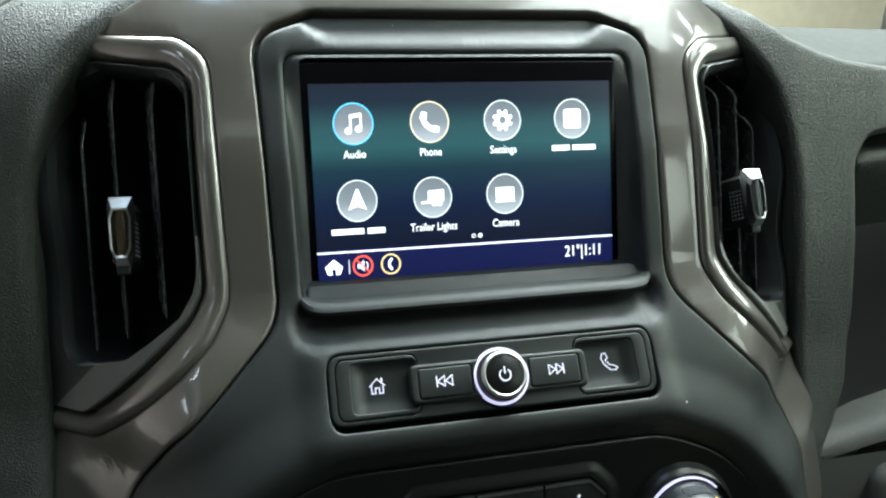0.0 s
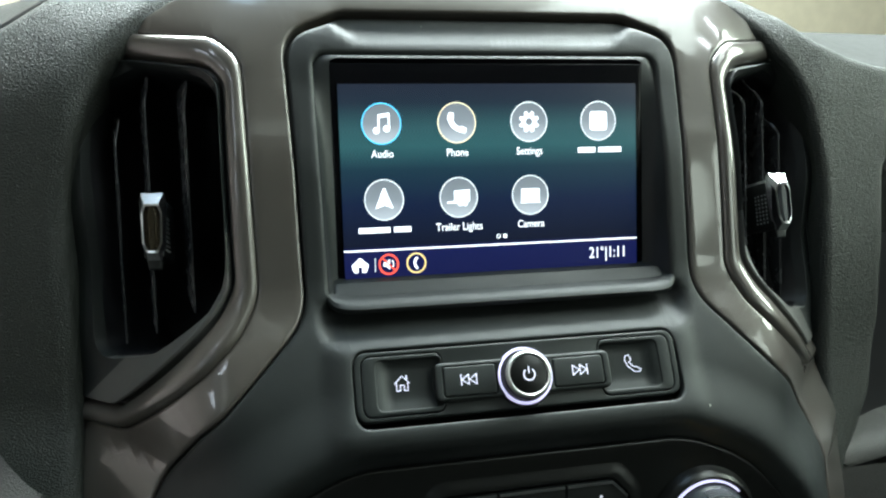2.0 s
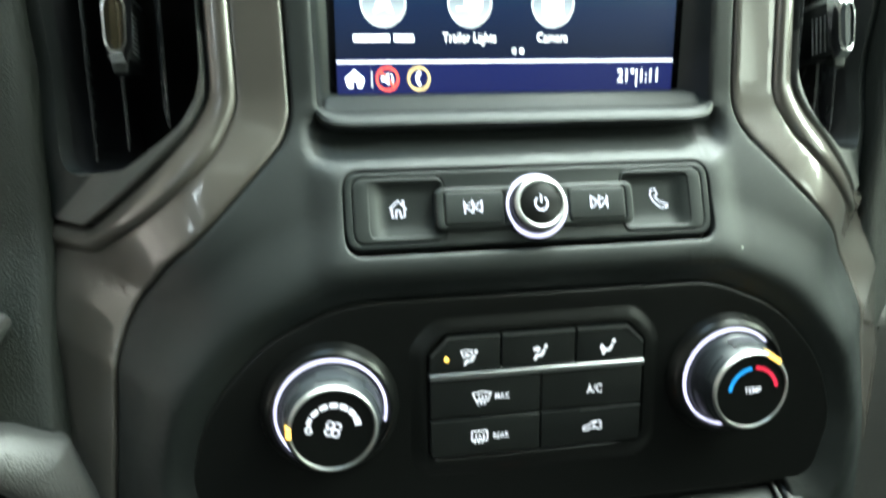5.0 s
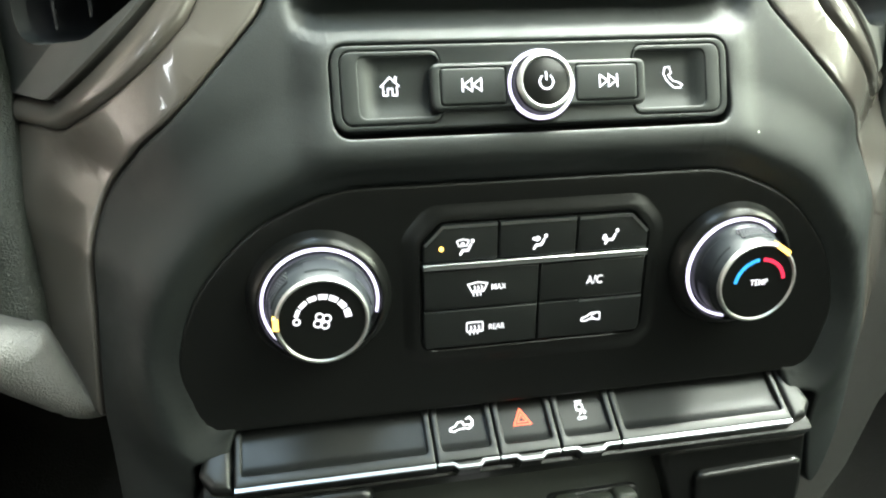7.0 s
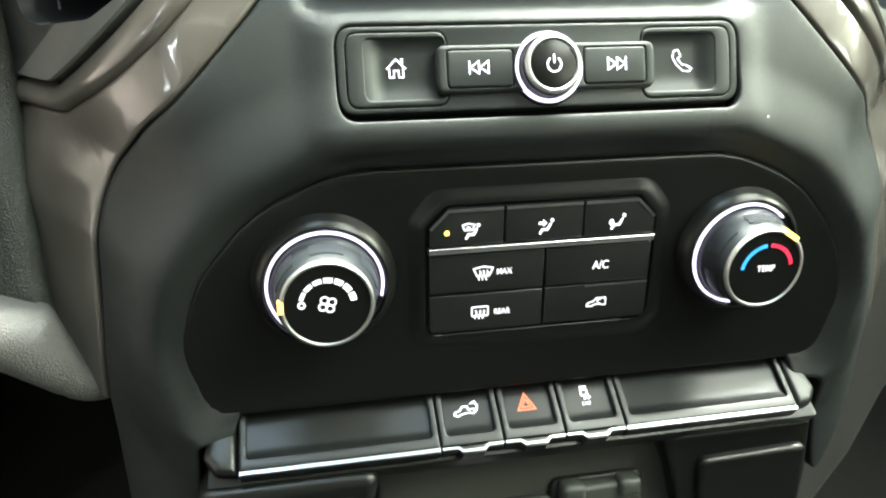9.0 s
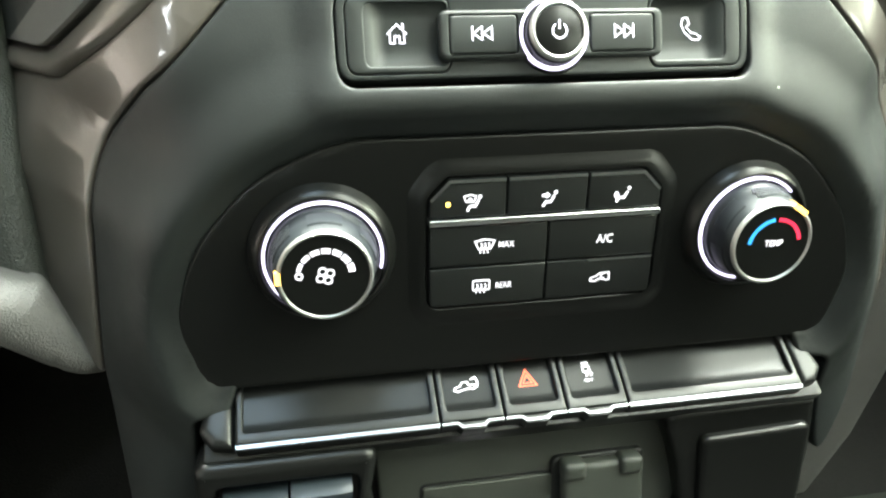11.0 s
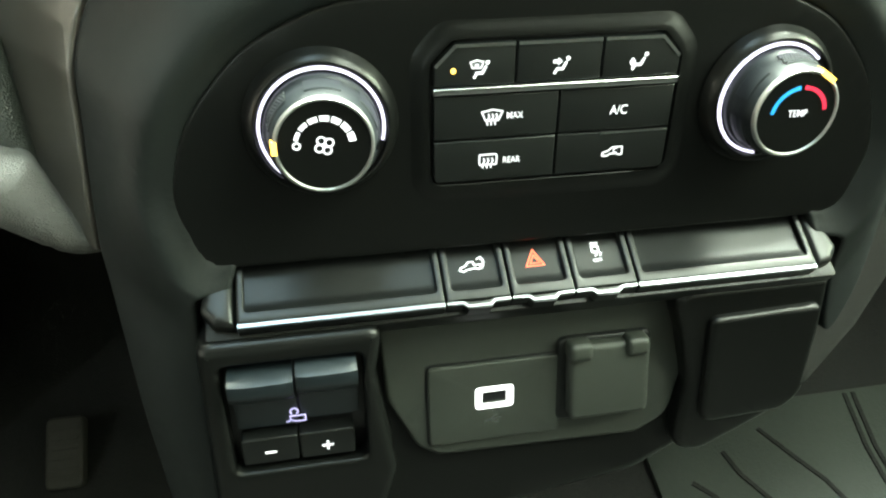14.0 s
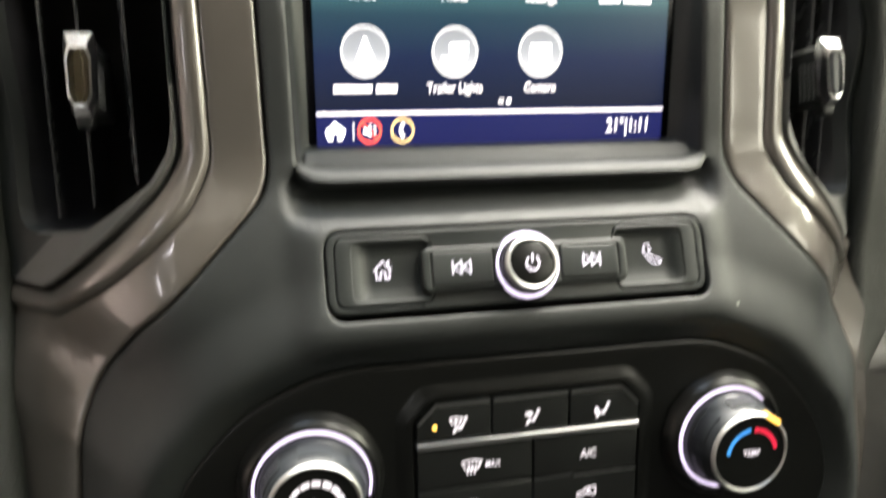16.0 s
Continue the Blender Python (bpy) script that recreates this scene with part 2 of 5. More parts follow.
def plane_at(y0, z0, slope):
    return lambda x, z: y0 + (z - z0) * slope


def stand(bm, x, y, z, slope):
    """Puts a mesh built round the outward axis (u right, v up, w out) on a front with that slope."""
    t = math.atan(slope)
    m = Matrix(((1, 0, 0, x), (0, math.sin(t), -math.cos(t), y), (0, math.cos(t), math.sin(t), z), (0, 0, 0, 1)))
    bmesh.ops.transform(bm, matrix=m, verts=bm.verts[:])
    return bm


def lathe(profile, n=64, a0=0.0, a1=360.0, bm=None):
    """Turns (radius, w) round the w axis."""
    bm = bm or bmesh.new()
    full = a1 - a0 >= 360
    rings = []
    for k in range(n if full else n + 1):
        a = radians(a0 + (a1 - a0) * k / n)
        rings.append([bm.verts.new((r * math.cos(a), r * math.sin(a), w)) for r, w in profile])
    for k in range(n):
        a, b = rings[k], rings[(k + 1) % len(rings)]
        for i in range(len(profile) - 1):
            bm.faces.new((a[i], b[i], b[i + 1], a[i + 1]))
    bmesh.ops.remove_doubles(bm, verts=bm.verts[:], dist=1e-5)
    return bm


def ribbon(points, width, closed=False, h=0.0, thick=0.12, bm=None):
    """A flat line of that width through (x, z)."""
    bm = bm or bmesh.new()
    c = len(points)
    left, right = [], []
    for i in range(c):
        p = Vector(points[i])
        a = Vector(points[i - 1]) if i or closed else None
        b = Vector(points[(i + 1) % c]) if i < c - 1 or closed else None
        u = (p - a).normalized() if a is not None else (b - p).normalized()
        v = (b - p).normalized() if b is not None else u
        n1, n2 = Vector((-u.y, u.x)), Vector((-v.y, v.x))
        n = n1 + n2
        n = n1 if n.length < 1e-3 else n.normalized()
        d = n * (width / 2 / max(0.35, n.dot(n1)))
        left.append(p + d), right.append(p - d)
    top = [[bm.verts.new((q.x, h - thick, q.y)) for q in side] for side in (left, right)]
    low = [[bm.verts.new((q.x, h, q.y)) for q in side] for side in (left, right)]
    for i in range(c if closed else c - 1):
        j = (i + 1) % c
        for f in ((top[0][i], top[1][i], top[1][j], top[0][j]), (top[0][j], low[0][j], low[0][i], top[0][i]),
                  (top[1][i], low[1][i], low[1][j], top[1][j])):
            bm.faces.new(f)
    return bm


def patch(points, h=0.0, thick=0.12, bm=None):
    """A filled flat shape through (x, z)."""
    bm = bm or bmesh.new()
    pts = list(points) if area2(list(points)) > 0 else list(reversed(points))
    top = [bm.verts.new((x, h - thick, z)) for x, z in pts]
    low = [bm.verts.new((x, h, z)) for x, z in pts]
    f = bm.faces.new(top)
    for i in range(len(pts)):
        j = (i + 1) % len(pts)
        bm.faces.new((top[j], top[i], low[i], low[j]))
    bmesh.ops.triangulate(bm, faces=[f])
    return bm


def arc(cx, cz, r, a0, a1, n=24):
    return [(cx + r * math.cos(radians(a0 + (a1 - a0) * k / n)), cz + r * math.sin(radians(a0 + (a1 - a0) * k / n))) for k in range(n + 1)]


def letters(text, x, z, size, h=0.0, bm=None, align="CENTER", narrow=0.86):
    """Built-in lettering, flat, in (x, h, z)."""
    bm = bm or bmesh.new()
    cu = bpy.data.curves.new("lettering", "FONT")
    cu.body, cu.size, cu.align_x, cu.align_y = text, size, align, "CENTER"
    cu.resolution_u = 3
    cu.offset = 0.005 * size
    ob = bpy.data.objects.new("lettering", cu)
    scene.collection.objects.link(ob)
    me = bpy.data.meshes.new_from_object(ob.evaluated_get(bpy.context.evaluated_depsgraph_get()))
    bpy.data.objects.remove(ob)
    bpy.data.curves.remove(cu)
    start = len(bm.verts)
    bm.from_mesh(me)
    bm.verts.ensure_lookup_table()
    for v in bm.verts[start:]:
        v.co = (x + v.co.x * narrow, h - 0.12, z + v.co.y)
    bpy.data.meshes.remove(me)
    return bm


def shrunk(bm, x, z, k, kz=None):
    """Scales a flat mark about (x, z)."""
    for v in bm.verts:
        v.co.x, v.co.z = x + (v.co.x - x) * k, z + (v.co.z - z) * (kz or k)
    return bm


def sphere(x, y, z, sx, sy, sz, bm=None, seg=24, rings=14):
    bm = bm or bmesh.new()
    bmesh.ops.create_uvsphere(bm, u_segments=seg, v_segments=rings, radius=1,
                              matrix=Matrix.Translation((x, y, z)) @ Matrix.Diagonal((sx, sy, sz, 1)))
    return bm


def block(x0, x1, y0, y1, z0, z1, bevel=0.0, bm=None, seg=2):
    bm = bm or bmesh.new()
    got = bmesh.ops.create_cube(bm, size=1, matrix=Matrix.Translation(((x0 + x1) / 2, (y0 + y1) / 2, (z0 + z1) / 2))
                                @ Matrix.Diagonal((x1 - x0, y1 - y0, z1 - z0, 1)))
    if bevel:
        es = list({e for v in got["verts"] for e in v.link_edges})
        bmesh.ops.bevel(bm, geom=es, offset=bevel, segments=seg, affect="EDGES", profile=0.5)
    return bm


def thing(name, at, label, category, group="", kind=""):
    ob = new(name)
    ob.location = (at[0] * MM, at[1] * MM, BASE + at[2] * MM)
    ob.empty_display_size = 0.01
    return tagged(ob, label, category, group, kind)


def part(name, bm, mat, parent=None, label="", sharp=40, normals=True):
    """One mesh object, built in millimetres, under a thing or under a part."""
    if normals:
        bmesh.ops.recalc_face_normals(bm, faces=bm.faces[:])
    for v in bm.verts:
        v.co = (v.co.x * MM, v.co.y * MM, BASE + v.co.z * MM)
    me = bpy.data.meshes.new(name)
    bm.to_mesh(me)
    bm.free()
    me.polygons.foreach_set("use_smooth", [True] * len(me.polygons))
    me.set_sharp_from_angle(angle=radians(sharp))
    me.materials.append(mat)
    ob = new(name, me)
    if parent:
        ob.parent = parent
        up = parent.parent or parent
        ob.matrix_parent_inverse = Matrix.Translation(-up.location)
        if parent.parent:
            ob.matrix_parent_inverse = Matrix.Identity(4)
    if label:
        ob["label"] = label
    return ob

# ---- the garage and the cab round the dashboard ----
def room():
    wall = lambda name, *b: tagged(part(name, block(*b), WALL if name == "wall_front" else PINKISH if name == "wall_left" else GARAGE), "painted garage wall", "wall", kind="structure")
    wall("wall_front", -5000, 9000, 4200, 4350, -1250, 2200)
    wall("wall_back", -5000, 9000, -6350, -6200, -1250, 2200)
    wall("wall_left", -5150, -5000, -6200, 4200, -1250, 2200)
    wall("wall_right", 9000, 9150, -6200, 4200, -1250, 2200)
    tagged(part("ceiling", block(-5150, 9150, -6350, 4350, 2200, 2300), GARAGE), "grey painted garage ceiling", "ceiling", kind="structure")
    tagged(part("ground", block(-5150, 9150, -6350, 4350, -1350, -1250), CONCRETE), "pale concrete garage floor", "ground", kind="structure")


def cab():
    tagged(part("cab_floor", block(-850, 850, -1750, 620, -640, -620), CARPET), "black carpeted floor of the truck cab", "floor", kind="structure")
    tagged(part("headliner", block(-650, 650, -1700, -420, 560, 600, 18), HEAD), "grey felt headliner of the truck cab", "ceiling", kind="structure")
    # unseen rear wall and door; heights block light, near-black keeps reflections dark
    tagged(part("rear_wall", block(-850, 850, -1790, -1750, -620, 290), CARPET), "dark grey rear wall of the truck cab", "wall", kind="structure")
    tagged(part("door_1", block(790, 860, -1750, 620, -620, 180, 14), CARPET), "dark grey door panel of the truck cab", "door", kind="structure")
    # unseen block, keeps light off the footwell and low trim reflections dark
    tagged(part("sill_blocker", block(-860, -790, -520, 620, -620, -205, 14), CARPET), "unseen dark sill block that shades the footwell and low trim reflections", "door sill", kind="structure")
    for s in (-1, 1):
        # unseen tall side walls, added to block light and darken reflections
        x0, x1 = sorted((s * 790, s * 860))
        y0, y1 = (-1750, -520) if s < 0 else (-1750, -900)
        tagged(part("side_blocker", block(x0, x1, y0, y1, -620 if s < 0 else 182, 470, 14), CARPET), "unseen dark side wall added to darken reflections", "wall", kind="structure")
        for y in (-1720, -760):
            x0, x1 = sorted((s * 700, s * 770))
            tagged(part("pillar", block(x0, x1, y, y + 110, 55, 590, 12), HEAD), "grey roof pillar of the truck cab", "pillar", kind="structure")
    # unseen block, added so the lower left trim mirrors something dark
    tagged(part("reflection_blocker", block(-850, -475, 70, 600, -620, 50, 10), CARPET), "unseen black block that darkens the reflection in the left trim", "wall", kind="structure")
    tagged(part("firewall", block(-850, 850, 600, 640, -630, 60), CARPET), "black footwell wall of the truck cab", "wall", kind="structure")


room()
cab()

# ---- the stack's outline, shared by the trim and the panel ----
SIDE = [(73, 120.5, 18), (100.5, 112, 16), (98, 55, 200), (96.5, -6, 22), (146, -51, 60), (171.5, -84, 60), (178.5, -160, 0)]
PANEL_EDGE = (SIDE[:-1] + [(178, -160, 60), (163, -190, 20), (143, -226, 6), (139, -167, 4), (125, -166, 4), (122, -158, 3), (-124, -158, 3), (-128, -166, 4), (-142, -167, 4), (-147, -270, 20), (-136, -335, 0), (-166, -335, 0), (-173, -240, 40), (-178, -160, 60)]
              + [(-p[0], *p[1:]) for p in reversed(SIDE[:-1])])
BEAD_OUT = [(217, 108, 4), (171, 111, 12), (134, 112, 14), (121, 103, 14), (119, 50, 200), (117.5, 2, 22), (126, -12, 20), (183, -63, 16), (217, -72, 4)]
BEAD_IN = [(216, 98, 3), (171, 101, 12), (138, 100, 10), (130, 93, 10), (129.5, 50, 200), (128.5, 6, 16), (136, -5, 14), (187, -55, 12), (216, -62, 3)]
VENT_OPEN = [(201, 84, 10), (172, 97, 12), (140, 95, 8), (133, 88, 8), (132.5, 50, 200), (132, 10, 12), (138, -1, 12), (168, -25, 14), (199, -37, 8)]


def flip(points, s):
    return [(s * p[0], *p[1:]) for p in points]


def wide(points, d):
    return inset(points if area2(points) > 0 else points[::-1], -d)


def resample(loop, n):
    loop = loop if area2(loop) > 0 else loop[::-1]
    top = max(range(len(loop)), key=lambda i: loop[i][1] - abs(loop[i][0]) * 0.4)
    loop = loop[top:] + loop[:top]
    pts = loop + loop[:1]
    lens = [0.0]
    for a, b in zip(pts, pts[1:]):
        lens.append(lens[-1] + math.dist(a, b))
    out, j = [], 0
    for k in range(n):
        d = lens[-1] * k / n
        while lens[j + 1] < d:
            j += 1
        f = (d - lens[j]) / max(1e-9, lens[j + 1] - lens[j])
        out.append((pts[j][0] + (pts[j + 1][0] - pts[j][0]) * f, pts[j][1] + (pts[j + 1][1] - pts[j][1]) * f))
    return out


def loft(rings, cap=False):
    """Joins loops of (x, h, z) with the same number of points."""
    bm = bmesh.new()
    vs = [[bm.verts.new(p) for p in ring] for ring in rings]
    for a, b in zip(vs, vs[1:]):
        for i in range(len(a)):
            j = (i + 1) % len(a)
            bm.faces.new((a[i], a[j], b[j], b[i]))
    if cap:
        bm.faces.new(vs[-1])
    return bm


def centre_trim():
    t = thing("centre_trim", (0, 0, -160), "glossy bronze-grey arch trim framing the centre stack and vents", "dashboard trim")
    outer = [(179.5, -164, 2), (192, -158, 8), (210, -146, 6), (216, -110, 30), (222, -72, 20), (220, 40, 120), (200, 86, 60), (174, 114, 50), (146, 131, 30), (112, 146, 40), (60, 152, 40)]
    inner = [(p[0] + 1.0, *p[1:]) for p in SIDE]
    inner[0], inner[1] = (74, 124, 18), (102, 114, 16)
    u = [(-p[0], *p[1:]) for p in outer] + outer[::-1] + [(p[0], *p[1:]) for p in inner[::-1]] + [(-p[0], *p[1:]) for p in inner]
    loop = rounded(u)
    body = slab(loop, 0.0, 16, 1.4, [rounded(flip(BEAD_OUT, s)) for s in (1, -1)], cell=6)
    part("arch_body", drape(body, stack), TRIM, t)
    return t


FASCIA_HALF = [(80, -64, 60), (112, -77, 60), (136, -103, 60), (144, -130, 30), (136, -159.5, 14)]
FASCIA = rounded(mirrored(FASCIA_HALF), 8)


def stack_panel_surface(x, z):
    """The stack with a shoulder round the audio bar, scoops over and under the display and a dip round the climate panel."""
    y = stack(x, z)
    y -= 3.0 * box_in(x, z, 94, -60, -9, 13)
    y += 9.0 * box_in(x, z, 93, -19, 1, 9)
    y -= 1.2 * ease(88, 103, z) * (1 - ease(112, 120, z)) * (1 - ease(88, 102, abs(x)))
    y += 5.0 * ease(106.4, 116.0, z) * (1 - ease(-5, 3, abs(x) - 63 - 1.5 * (z - 108)))
    if -205 < z < -26:
        d = away(x, z, FASCIA)
        y += 6.5 * (1 - ease(-1, 12, d)) - 6.0 * (1 - ease(10, 34, d)) + 8.0 * (1 - ease(-7, 0, d))
    return y


def centre_stack():
    t = thing("centre_stack", (0, -150, -330), "charcoal plastic centre stack panel of a truck dashboard", "dashboard panel")
    opening = rounded([(-88, 104.5, 6), (88, 104.5, 6), (86, -2, 7), (-86, -2, 7)])
    media_cut = rounded([(-78.7, -18.5, 7), (78.7, -18.5, 7), (78.7, -44.9, 7), (-78.7, -44.9, 7)])
    body = slab(rounded(PANEL_EDGE), 0.0, 10, 1.5, [opening, media_cut], cell=3.2, hole_roll=(2.4, 0.8))
    part("panel_shell", drape(body, stack_panel_surface), PANEL, t)
    # black strip behind the panel edge, stands in for shade in the joint
    edge = [(x, z) for x, z in dense(rounded(PANEL_EDGE), 8) if z > -150]
    cut = max(range(len(edge)), key=lambda i: math.dist(edge[i], edge[i - 1]))
    part("gap_shade_strip", drape(ribbon(edge[cut:] + edge[:cut], 11, h=8.5, thick=1.0), stack), BLACK, t, "black strip standing in for the shade in the joint")
    # walls that lead back to the glass
    n = 160
    a, b = resample(opening, n), resample(rounded([(-80.5, 103, 3), (80.5, 103, 3), (80.5, -1.5, 3), (-80.5, -1.5, 3)]), n)
    rings = [[], [], [], []]
    for (x0, z0), (x1, z1) in zip(a, b):
        p, q = Vector((x0, stack(x0, z0) + 1.6, z0)), Vector((x1, 0.268 * z1 + 0.9, z1))
        for k, (f, g) in enumerate(((0, 0), (0.18, 0.45), (0.5, 0.85), (1, 1))):
            rings[k].append((p.x + (q.x - p.x) * f, p.y + (q.y - p.y) * g, p.z + (q.z - p.z) * f))
    part("recess_wall", loft(rings), PANEL, t, "dull black recess wall")
    # the ledge under the display: a rounded lip
    prof = [(3, 0.6), (-6, 0.2), (-16, -0.4), (-22, -0.7), (-26, -1.5), (-27.6, -3.3), (-26.8, -5.6), (-23, -7.4), (-15, -8.6)]
    bm = bmesh.new()
    rows = []
    for k in range(61):
        x = -87 + 174 * k / 60
        e = min(1.0, (87 - abs(x)) / 14.0)
        e = math.sqrt(max(0.0, 1 - (1 - e) ** 2))
        rows.append([bm.verts.new((x, y + (1 - e) * 6 * (1 if y < -10 else 0), z + (1 - e) * 3.0)) for y, z in prof])
    for a, b in zip(rows, rows[1:]):
        for i in range(len(prof) - 1):
            bm.faces.new((a[i], a[i + 1], b[i + 1], b[i]))
    part("display_ledge", bm, PANEL, t)
    return t


centre_trim()
centre_stack()


# ---- display ----
def display_glow():
    """The lit picture: dark blue with a teal band behind the upper icons."""
    m = bpy.data.materials.new("display_picture")
    m.use_nodes = True
    nt = m.node_tree
    b = nt.nodes["Principled BSDF"]
    b.inputs["Base Color"].default_value = (0.004, 0.005, 0.007, 1)
    b.inputs["Roughness"].default_value = 0.25
    co = nt.nodes.new("ShaderNodeTexCoord")
    sep = nt.nodes.new("ShaderNodeSeparateXYZ")
    nt.links.new(co.outputs["Object"], sep.inputs[0])
    up = nt.nodes.new("ShaderNodeMapRange")
    up.inputs["From Min"].default_value, up.inputs["From Max"].default_value = BASE, BASE + 91.5 * MM
    nt.links.new(sep.outputs["Z"], up.inputs["Value"])
    ramp = nt.nodes.new("ShaderNodeValToRGB")
    stops = [(0.0, (0.005, 0.007, 0.050)), (0.16, (0.006, 0.009, 0.060)), (0.165, (0.003, 0.005, 0.016)), (0.38, (0.004, 0.010, 0.034)),
             (0.56, (0.009, 0.030, 0.046)), (0.68, (0.028, 0.092, 0.096)), (0.77, (0.028, 0.080, 0.086)), (0.90, (0.013, 0.023, 0.036)), (1.0, (0.014, 0.018, 0.030))]
    el = ramp.color_ramp.elements
    el[0].position, el[0].color = stops[0][0], (*stops[0][1], 1)
    el[1].position, el[1].color = stops[-1][0], (*stops[-1][1], 1)
    for p, c in stops[1:-1]:
        e = el.new(p)
        e.color = (*c, 1)
    nt.links.new(up.outputs[0], ramp.inputs[0])
    # fine woven dots, strongest in the band
    dots = nt.nodes.new("ShaderNodeTexChecker")
    dots.inputs["Scale"].default_value = 1100
    dots.inputs["Color1"].default_value, dots.inputs["Color2"].default_value = (1.12, 1.12, 1.12, 1), (0.88, 0.88, 0.88, 1)
    nt.links.new(co.outputs["Object"], dots.inputs["Vector"])
    mul = nt.nodes.new("ShaderNodeMix")
    mul.data_type, mul.blend_type = "RGBA", "MULTIPLY"
    mul.inputs[0].default_value = 1.0
    nt.links.new(ramp.outputs[0], mul.inputs[6])
    nt.links.new(dots.outputs[0], mul.inputs[7])
    nt.links.new(mul.outputs[2], b.inputs["Emission Color"])
    b.inputs["Emission Strength"].default_value = 1.0
    return m


PICTURE = display_glow()
GLASS = material("black_display_glass", (0.003, 0.003, 0.004), 0.18, vary=0.0, gloss=0.15)
ICON_WHITE = material("icon_white", (0.95, 0.97, 1.0), 0.5, glow=1.1, vary=0.0)
ICON_BALL = material("icon_grey_ball", (0.20, 0.22, 0.24), 0.4, glow=1.0, vary=0.0)


def ball_shade(m):
    """Shades the round icons from dark at the top to pale at the foot, as the display draws them."""
    nt = m.node_tree
    co, sep, ramp = nt.nodes.new("ShaderNodeTexCoord"), nt.nodes.new("ShaderNodeSeparateXYZ"), nt.nodes.new("ShaderNodeValToRGB")
    nt.links.new(co.outputs["Generated"], sep.inputs[0])
    nt.links.new(sep.outputs["Z"], ramp.inputs[0])
    el = ramp.color_ramp.elements
    el[0].position, el[0].color = 0.0, (0.42, 0.45, 0.47, 1)
    el[1].position, el[1].color = 1.0, (0.09, 0.10, 0.115, 1)
    e = el.new(0.5)
    e.color = (0.15, 0.17, 0.19, 1)
    nt.links.new(ramp.outputs[0], nt.nodes["Principled BSDF"].inputs["Emission Color"])


ball_shade(ICON_BALL)
ICON_RIM = material("icon_pale_rim", (0.75, 0.80, 0.82), 0.4, glow=0.8, vary=0.0)
ICON_BLUE = material("icon_blue_rim", (0.12, 0.60, 0.95), 0.4, glow=0.9, vary=0.0)
ICON_CREAM = material("icon_cream_rim", (0.90, 0.80, 0.55), 0.4, glow=0.8, vary=0.0)
ICON_GOLD = material("icon_gold_rim", (0.85, 0.62, 0.25), 0.4, glow=0.9, vary=0.0)
ICON_RED = material("icon_red_rim", (1.0, 0.10, 0.06), 0.4, glow=0.9, vary=0.0)
SCREEN = plane_at(0, 0, 0.268)


